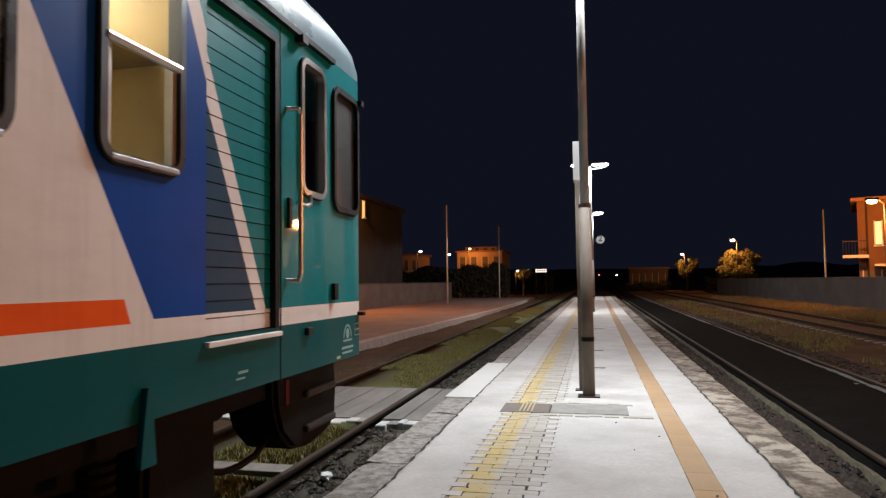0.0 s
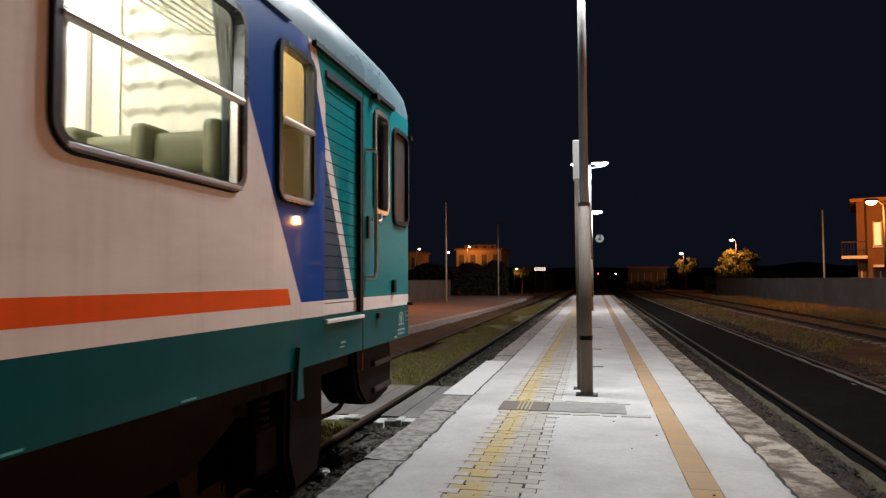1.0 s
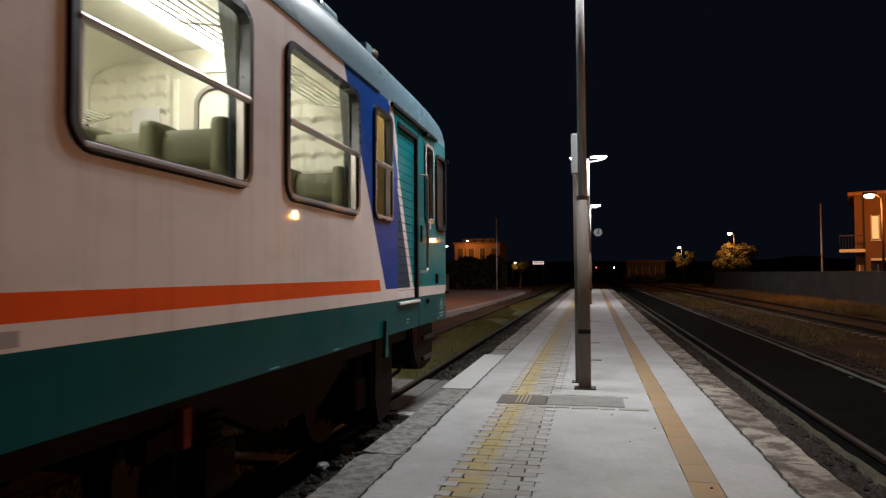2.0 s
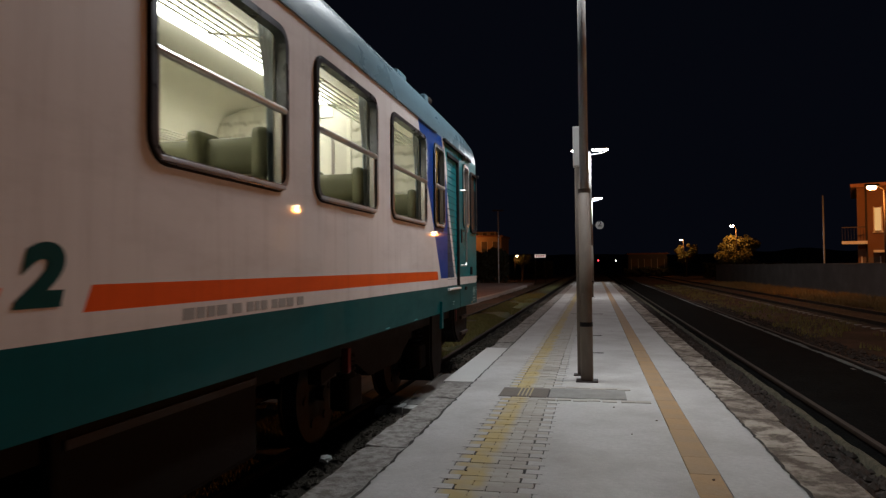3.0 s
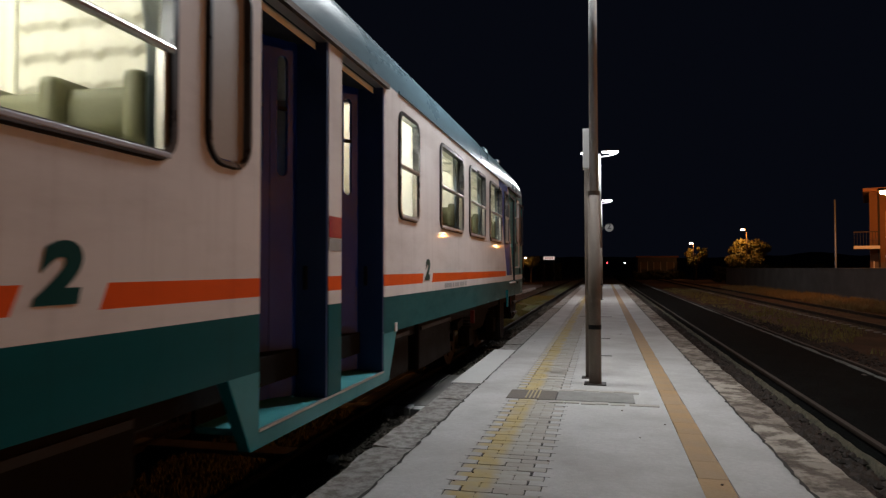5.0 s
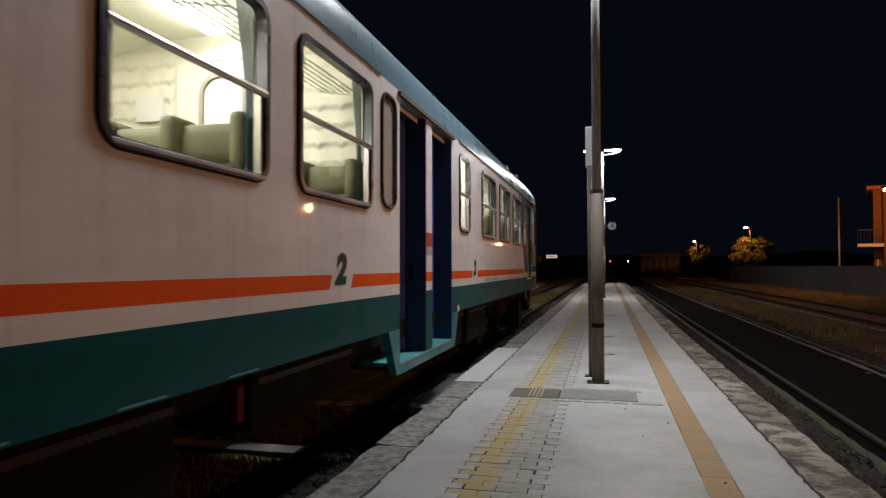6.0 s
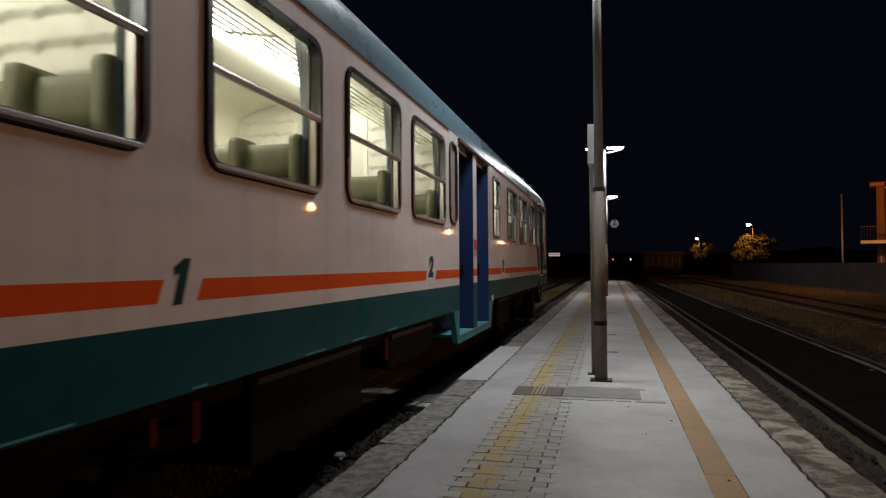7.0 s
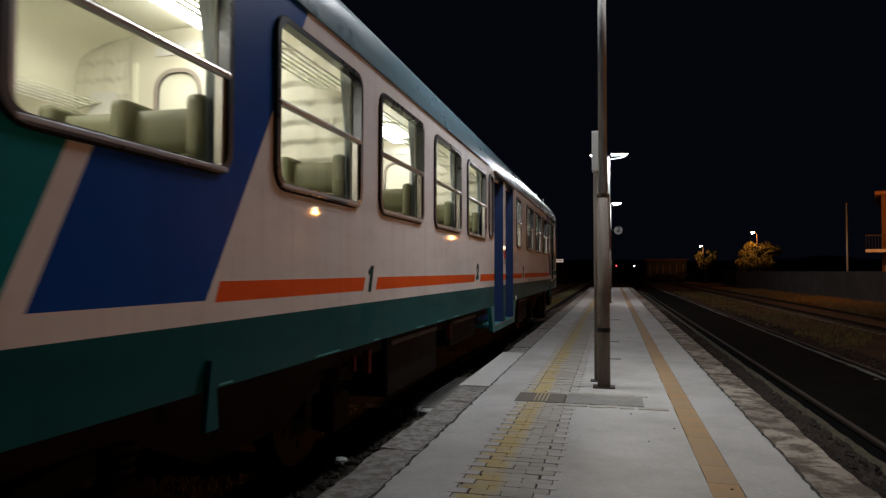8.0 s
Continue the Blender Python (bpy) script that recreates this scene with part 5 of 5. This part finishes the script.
def build_street_lamp(x, y, height, reach, label, watts, colour=SODIUM, glow_mat=None, ball=0.13):
    lamp = empty("street_lamp", x, y, -0.2, label, "street lamp", "street lamps")
    part("pole", rodded((0, 0, 0), (0, 0, height), 0.07, 0.05, 12), STEEL_DARK, lamp, smooth=True)
    bm = bmesh.new()
    tube(bm, [(0, 0, height), (reach * 0.5, 0, height + 0.22), (reach, 0, height + 0.25)], 0.03)
    part("arm", bm, STEEL_DARK, lamp)
    bm = bmesh.new()
    box(bm, reach - 0.28, reach + 0.28, -0.14, 0.14, height + 0.2, height + 0.32, bevel=0.03)
    head = part("lamp_head", bm, STEEL_DARK, lamp)
    bm = bmesh.new()
    bmesh.ops.create_uvsphere(bm, u_segments=14, v_segments=8, radius=ball, matrix=Matrix.Translation((reach, 0, height + 0.13)) @ Matrix.Diagonal((1.6, 1, 0.7, 1)))
    part("bulb", bm, glow_mat or SODIUM_GLOW, head, "glowing lamp glass", smooth=True)
    if watts:
        point_lamp("street_light", x + reach, y, height - 0.32, watts, colour, 0.1)
    return lamp


def build_window(parent, x, y, z, w, hgt, axis, lit=False, shutters=True):
    """A window on a house front. axis: 'y' for a front facing the viewer, 'x' for one facing the track."""
    def slab(a0, a1, z0, z1, d0, d1):
        return boxed(x + a0, x + a1, y - d1, y - d0, z + z0, z + z1) if axis == "y" else boxed(x + d0, x + d1, y + a0, y + a1, z + z0, z + z1)
    win = part("window", slab(-w / 2, w / 2, 0, hgt, -0.05, 0.02), WARM_WINDOW if lit else DARK_CAB, parent)
    part("frame", slab(-w / 2 - 0.06, -w / 2, -0.06, hgt + 0.06, 0, 0.06), PALE_PLASTER, win)
    part("frame", slab(w / 2, w / 2 + 0.06, -0.06, hgt + 0.06, 0, 0.06), PALE_PLASTER, win)
    part("sill", slab(-w / 2 - 0.1, w / 2 + 0.1, -0.12, -0.06, 0, 0.14), PALE_PLASTER, win)
    if shutters:
        part("shutter", slab(-w / 2, w / 2, hgt * 0.35, hgt, 0.021, 0.045), SHUTTER_WOOD, win, "half-lowered shutter")


def build_house(x0, x1, y0, y1, z0, z1, wall_mat, label, rows, cols, balcony=True, lit=(), parapet=0.0):
    house = empty("house", (x0 + x1) / 2, (y0 + y1) / 2, z0, label, "house", "houses by the station")
    house.location = (0, 0, 0)
    part("wall", boxed(x0, x1, y0, y1, z0, z1), wall_mat, house)
    part("roof", boxed(x0 - 0.25, x1 + 0.25, y0 - 0.25, y1 + 0.25, z1, z1 + 0.22, bevel=0.03), DARK_WALL if rows == 0 else ROOF_TILE, house)
    storey = (z1 - z0) / max(rows, 1)
    for r in range(rows):
        for c in range(cols):
            x = x0 + (x1 - x0) * (c + 0.5) / cols
            build_window(house, x, y0, z0 + storey * r + storey * 0.28, min(1.1, (x1 - x0) / cols * 0.5), storey * 0.5, "y", (r, c) in lit)
        if balcony and r:
            bal = part("balcony", boxed(x0 + 0.2, x1 - 0.2, y0 - 1.1, y0 - 0.01, z0 + storey * r - 0.16, z0 + storey * r), PALE_PLASTER, house)
            part("railing", boxed(x0 + 0.2, x1 - 0.2, y0 - 1.1, y0 - 1.04, z0 + storey * r + 0.004, z0 + storey * r + 0.85), wall_mat, bal)
    return house


def build_tree(x, y, z0, height, radius, leaf, label, seed, count=1500, size=0.16):
    rng = random.Random(seed)
    tree = empty("tree", x, y, z0, label, "tree", "trees")
    bm = bmesh.new()
    rod(bm, (0, 0, 0), (0.1, 0, height * 0.5), 0.14, 0.09, 10)
    tips = []
    for i in range(7):
        a = i * 0.9 + rng.uniform(-0.3, 0.3)
        tip = Vector((math.cos(a) * radius * 0.6, math.sin(a) * radius * 0.6, height * rng.uniform(0.62, 0.9)))
        rod(bm, (0.05, 0, height * rng.uniform(0.3, 0.5)), tip, 0.06, 0.02, 6)
        tips.append(tip)
    part("trunk", bm, BARK, tree)
    verts, faces = [], []
    clumps = [(t + Vector((rng.uniform(-1, 1), rng.uniform(-1, 1), rng.uniform(-0.6, 0.8))) * radius * 0.42, radius * rng.uniform(0.18, 0.42)) for t in tips for _ in range(4)]
    for _ in range(count):
        c, r = rng.choice(clumps)
        d = Vector((rng.gauss(0, 1), rng.gauss(0, 1), rng.gauss(0, 0.8)))
        p = c + d.normalized() * r * rng.random() ** 0.4
        u = Vector((rng.gauss(0, 1), rng.gauss(0, 1), rng.gauss(0, 1))).normalized()
        v = u.orthogonal().normalized()
        s = size * rng.uniform(0.5, 1.2)
        k = len(verts)
        verts += [tuple(p + u * s), tuple(p + v * s * 0.45), tuple(p - u * s), tuple(p - v * s * 0.45)]
        faces.append((k, k + 1, k + 2, k + 3))
    me = bpy.data.meshes.new("crown")
    me.from_pydata(verts, [], faces)
    me.materials.append(leaf)
    ob = new("crown", me)
    ob.parent = tree
    return tree


def build_station_sign():
    sign = empty("station_sign", -5.45, 70, 0, "small lit station name board on two posts", "sign")
    part("board", boxed(-0.56, 0.56, -0.03, 0.03, 2.48, 2.80), SIGN_GLOW, sign)
    for i in range(5):
        part("letter_bar", boxed(-0.45 + i * 0.19, -0.32 + i * 0.19, -0.042, -0.034, 2.58, 2.72), RED_PAINT, sign)
    for x in (-0.5, 0.5):
        part("post", rodded((x, 0.05, -0.2), (x, 0.05, 2.85), 0.03, 0.03, 8), STEEL_DARK, sign)


def build_signal(x, y, z, mat, name, label):
    sig = empty(name, x, y, 0, label, "signal lamp")
    part("post", rodded((0, 0, -0.2), (0, 0, z), 0.06, 0.05, 8), STEEL_DARK, sig)
    part("housing", boxed(-0.2, 0.2, 0.0, 0.2, z - 0.3, z + 0.3), SIGN_BLACK, sig)
    part("lens", rodded((0, -0.05, z), (0, 0.0, z), 0.11, 0.11, 14), mat, sig)


def build_right_house():
    house = empty("house", 14.2, 41.0, 0, "ochre two-storey house with balconies lit by sodium street light", "house", "houses by the station")
    house.rotation_euler = (0, 0, radians(-19))
    X0, Y0 = 0.0, 0.0
    part("wall", boxed(X0, X0 + 12, Y0, Y0 + 7, -0.3, 5.75), RED_PLASTER, house)
    part("roof", boxed(X0 - 0.3, X0 + 12.3, Y0 - 0.3, Y0 + 7.3, 5.75, 5.95, bevel=0.04), ROOF_TILE, house)
    for x, z, w, hgt, lit in ((X0 + 0.95, 3.35, 0.30, 1.25, True), (X0 + 2.15, 2.75, 0.9, 1.6, True), (X0 + 4.6, 2.75, 0.9, 1.6, False), (X0 + 0.6, -0.1, 0.8, 2.0, False), (X0 + 3.0, -0.1, 1.0, 2.0, False)):
        build_window(house, x, Y0, z, w, hgt, "y", lit, shutters=not lit)
    bal = part("balcony", boxed(X0 - 0.75, X0 + 0.45, Y0 - 1.0, Y0 - 0.01, 2.62, 2.78), PALE_PLASTER, house)
    for i in range(9):
        part("baluster", rodded((X0 - 0.72 + i * 0.14, Y0 - 0.97, 2.78), (X0 - 0.72 + i * 0.14, Y0 - 0.97, 3.50), 0.012, 0.012, 6), STEEL_DARK, bal)
    part("rail", boxed(X0 - 0.75, X0 + 0.45, Y0 - 1.0, Y0 - 0.95, 3.50, 3.55), STEEL_DARK, bal)
    part("awning", boxed(X0 + 0.7, X0 + 6, Y0 - 1.3, Y0 - 0.01, 2.15, 2.27), PALE_PLASTER, house)
    part("drainpipe", rodded((X0 + 0.42, Y0 - 0.06, 0), (X0 + 0.42, Y0 - 0.06, 5.7), 0.05, 0.05, 8), STEEL_DARK, house)


def build_hedge():
    """Dark scrub behind the side platform and along the far tracks."""
    rng = random.Random(31)
    verts, faces = [], []
    for x0, x1, y, high, n in ((-34, -8.6, 68, 4.1, 11000), (-9, -5.8, 95, 3.0, 2500), (5.0, 13.0, 126, 3.4, 3000), (4.6, 12.0, 108, 1.6, 3500), (13.6, 26, 90, 2.6, 3000)):
        for _ in range(n):
            x = rng.uniform(x0, x1)
            top = high * (0.78 + 0.3 * noise.noise((x * 0.45, y, 0)))
            p = Vector((x, y + rng.uniform(-1.5, 1.5), -0.2 + top * rng.random() ** 0.6))
            u = Vector((rng.gauss(0, 1), rng.gauss(0, 1), rng.gauss(0, 1))).normalized()
            v = u.orthogonal().normalized()
            s = rng.uniform(0.12, 0.34)
            k = len(verts)
            verts += [tuple(p + u * s), tuple(p + v * s * 0.6), tuple(p - u * s), tuple(p - v * s * 0.6)]
            faces.append((k, k + 1, k + 2, k + 3))
    me = bpy.data.meshes.new("scrub")
    me.from_pydata(verts, [], faces)
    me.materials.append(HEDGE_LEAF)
    tagged(new("scrub", me), "dark scrub and hedges beyond the tracks", "scrub", kind="stuff")


def build_hills():
    bm = bmesh.new()
    low, high = [], []
    for i in range(121):
        x = -420 + i * 7
        low.append((x, 420, -1))
        high.append((x, 460, 9 + 5 * noise.noise((x * 0.012, 2, 0)) + 2 * noise.noise((x * 0.05, 7, 0))))
    loft(bm, [low, high])
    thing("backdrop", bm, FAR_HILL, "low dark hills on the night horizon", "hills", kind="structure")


def build_debris():
    r = random.Random(41)
    for _ in range(16):
        x, y = r.uniform(-1.3, 1.1), 3.6 + 12 * r.random() ** 1.6
        s = r.uniform(0.004, 0.010)
        bm = bmesh.new()
        prism(bm, [(s * math.cos(a) * r.uniform(0.5, 1.5), s * math.sin(a) * r.uniform(0.5, 1.2)) for a in (i * 1.25 for i in range(5))], lambda a, b, d: (a, b, d), 0, 0.006)
        ob = thing("leaf_scrap", bm, BARK, "small dry leaf scrap lying on the paving", "debris", "scraps on the platform")
        ob.location, ob.rotation_euler = (x, y, TOP + 0.004), (0, 0, r.uniform(0, 6))


def build_litter():
    r = random.Random(21)
    for _ in range(26):
        x, y = r.uniform(-5.0, -2.0), r.uniform(6.2, 24)
        bm = bmesh.new()
        s = r.uniform(0.02, 0.06)
        prism(bm, [(s * math.cos(a) * r.uniform(0.6, 1.3), s * math.sin(a) * r.uniform(0.6, 1.3)) for a in (i * 1.05 for i in range(6))], lambda a, b, d: (a, b, d), 0, 0.015)
        ob = thing("litter", bm, LITTER, "scrap of white paper litter on the track", "litter", "track litter")
        ob.location, ob.rotation_euler = (x, y, BED + 0.03), (r.uniform(-0.3, 0.3), r.uniform(-0.3, 0.3), r.uniform(0, 6))


def build_near_clutter():
    """A bare concrete sleeper in the grass and a crumpled plastic bag by the platform."""
    thing("bare_sleeper", boxed(-4.3, -2.66, 5.38, 5.62, -0.2, -0.012, bevel=0.015), CONCRETE, "bare pale concrete sleeper lying in the grass", "sleeper")
    r = random.Random(8)
    bm = bmesh.new()
    bmesh.ops.create_icosphere(bm, subdivisions=2, radius=0.05, matrix=Matrix.Diagonal((1.0, 1.2, 0.7, 1)))
    for v in bm.verts:
        v.co *= r.uniform(0.65, 1.3)
    bag = thing("plastic_bag", bm, LITTER, "crumpled pale plastic bag on the ballast", "litter")
    bag.location = (-2.28, 5.42, BED + 0.13)


build_platform()
build_manhole()
for px, py in POSTS:
    build_lamp_post(px, py, near=py < 20)
build_speaker_post()
build_number_sign()
build_crossing()
build_left_platform()
build_stones("ballast", 5200, -5.0, -1.8, 3.0, 30, BED + 0.08, 0.032, SHOULDER, "dark loose ballast stones along the track", 1, lambda x, y: not (7.4 < y < 10.2) and not (-4.15 < x < -2.55))
build_stones("ballast", 5200, 1.62, 5.2, 3.5, 34, BED + 0.0, 0.035, BALLAST, "dark loose ballast stones beside the right-hand rails", 2, lambda x, y: not (2.02 < x < 4.25))
build_grass("grass", 20000, -4.02, -2.72, 3.0, 40, BED + 0.125, 0.04, GRASS_BLADE, "short patchy grass between the rails", 3, lambda x, y: not (7.3 < y < 10.3) and not (5.25 < y < 5.68))
build_stones("ballast", 4200, 1.58, 2.18, 3.6, 30, BED + 0.075, 0.035, BALLAST, "loose ballast against the platform edge", 15)
build_grass("grass", 9000, 4.9, 12.6, 8, 60, BED, 0.10, GRASS_BLADE, "dry weeds on the open railway ground", 5)
build_grass("grass", 9000, 9.6, 12.5, 22, 62, BED + 0.1, 0.22, DRY_GRASS, "tall dry grass along the boundary wall", 6)
build_wall("boundary_wall", 13.0, 13.25, -12, 78, 1.52, WALL_GREY, "long grey rendered boundary wall")
build_wall("side_wall", -13.1, -12.8, 16, 60, 1.50, WALL_BROWN, "low brown rendered wall behind the side platform")
build_mast(-9.9, 45, 0.0, 6.9)
build_mast(-8.4, 60, 0.0, 6.7, True)
build_mast(13.9, 45.6, -0.2, 6.0)
build_right_house()
build_street_lamp(13.9, 36.6, 5.35, -0.55, "sodium street lamp glowing orange beside a house", 850, ball=0.14)
# unseen lamp, added to warm the side platform and far paving
build_street_lamp(-13.6, 33.0, 7.0, 0.6, "added sodium lamp, hidden behind the train, warming the side platform", 1500)
build_street_lamp(14.35, 74, 5.6, -0.4, "sodium street lamp above a lit tree", 520)
# out-of-view lamp, added to brighten and warm the train's near side
build_street_lamp(13.9, 6.6, 4.6, -0.5, "unseen sodium lamp added behind the boundary wall to warm the train", SODIUM_REAR)
build_tree(14.6, 75.5, -0.2, 4.3, 2.0, LEAF, "bushy tree lit orange by a street lamp", 5, 12000, 0.14)
build_tree(13.4, 105.5, -0.2, 4.6, 1.5, LEAF, "distant tree lit orange", 8, 3000, 0.2)
build_street_lamp(12.9, 104, 5.3, -0.3, "distant sodium street lamp by a tree", 260)
build_house(5.4, 11.4, 112, 120, -0.2, 3.3, WALL_GREY, "dim pale railway building far down the line", 1, 3, balcony=False)
terrace = build_house(-18.4, -12.2, 90, 98, -0.2, 5.6, PLASTER, "terraced ochre house with balconies lit orange on a rise", 2, 4)
part("upper_storey", boxed(-17.9, -13.4, 93.5, 97, 5.6, 6.5), PLASTER, terrace)
for wx in (-17.4, -16.2, -15.0, -13.9):
    build_window(terrace, wx, 93.5, 5.72, 0.6, 0.65, "y")
build_house(-23.3, -21.3, 80, 86, -0.2, 4.9, PLASTER, "small ochre house lit by a street lamp", 2, 2, balcony=False)
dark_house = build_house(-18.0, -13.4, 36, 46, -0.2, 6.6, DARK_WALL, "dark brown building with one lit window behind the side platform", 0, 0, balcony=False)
build_street_lamp(-16.4, 87.5, 6.0, 0.3, "street lamp before a terraced house", 230, ball=0.07)
build_street_lamp(-20.6, 77, 5.3, 0.4, "street lamp beside a small house", 35, SODIUM, WHITE_SPOT, 0.10)
build_street_lamp(-14.5, 66, 4.4, 0.2, "low white street lamp", 0, LED, WHITE_SPOT, 0.07)
build_tree(-8.6, 82, -0.2, 3.3, 0.95, LEAF, "small tree lit orange past the masts", 13, 2500, 0.16)
build_street_lamp(-9.3, 80.3, 2.9, 0.3, "low sodium lamp among trees", 40, ball=0.06)
build_window(dark_house, -13.38, 37.7, 5.55, 0.25, 0.9, "x", True, shutters=False)
build_hedge()
build_hills()
build_station_sign()
build_signal(0.9, 150, 2.7, RED_SIGNAL, "signal_lamp", "small red signal lamp far down the line")
build_signal(4.6, 150, 2.65, WHITE_SPOT, "yard_lamp", "small white lamp far down the line")
build_litter()
build_near_clutter()
build_debris()

MOVE = [(0.0, 5.17), (0.5, 5.88), (1.0, 6.68), (1.5, 7.56), (2.0, 8.56), (2.5, 9.64), (3.0, 10.78), (3.5, 12.02), (4.0, 13.31), (4.5, 14.60), (5.0, 15.91), (5.5, 17.21), (6.0, 18.47), (6.5, 19.71), (7.0, 20.93), (7.5, 22.13), (8.0, 23.33)]


def travelled(t):
    for (a, p), (b, q) in zip(MOVE, MOVE[1:]):
        if t <= b + 1e-6:
            return p + (q - p) * (t - a) / (b - a)


def motions():
    """The railcar draws away along its track while its wheels roll."""
    walk(railcar, [(t, pose(TRAIN_X, y, 0)) for t, y in MOVE])
    times = [i * 0.2 for i in range(41)]
    for wheelset in wheelsets:
        place = wheelset.location.copy()
        walk(wheelset, [(t, pose(*place, -math.degrees((travelled(t) - MOVE[0][1]) / WHEEL_R))) for t in times])


motions()
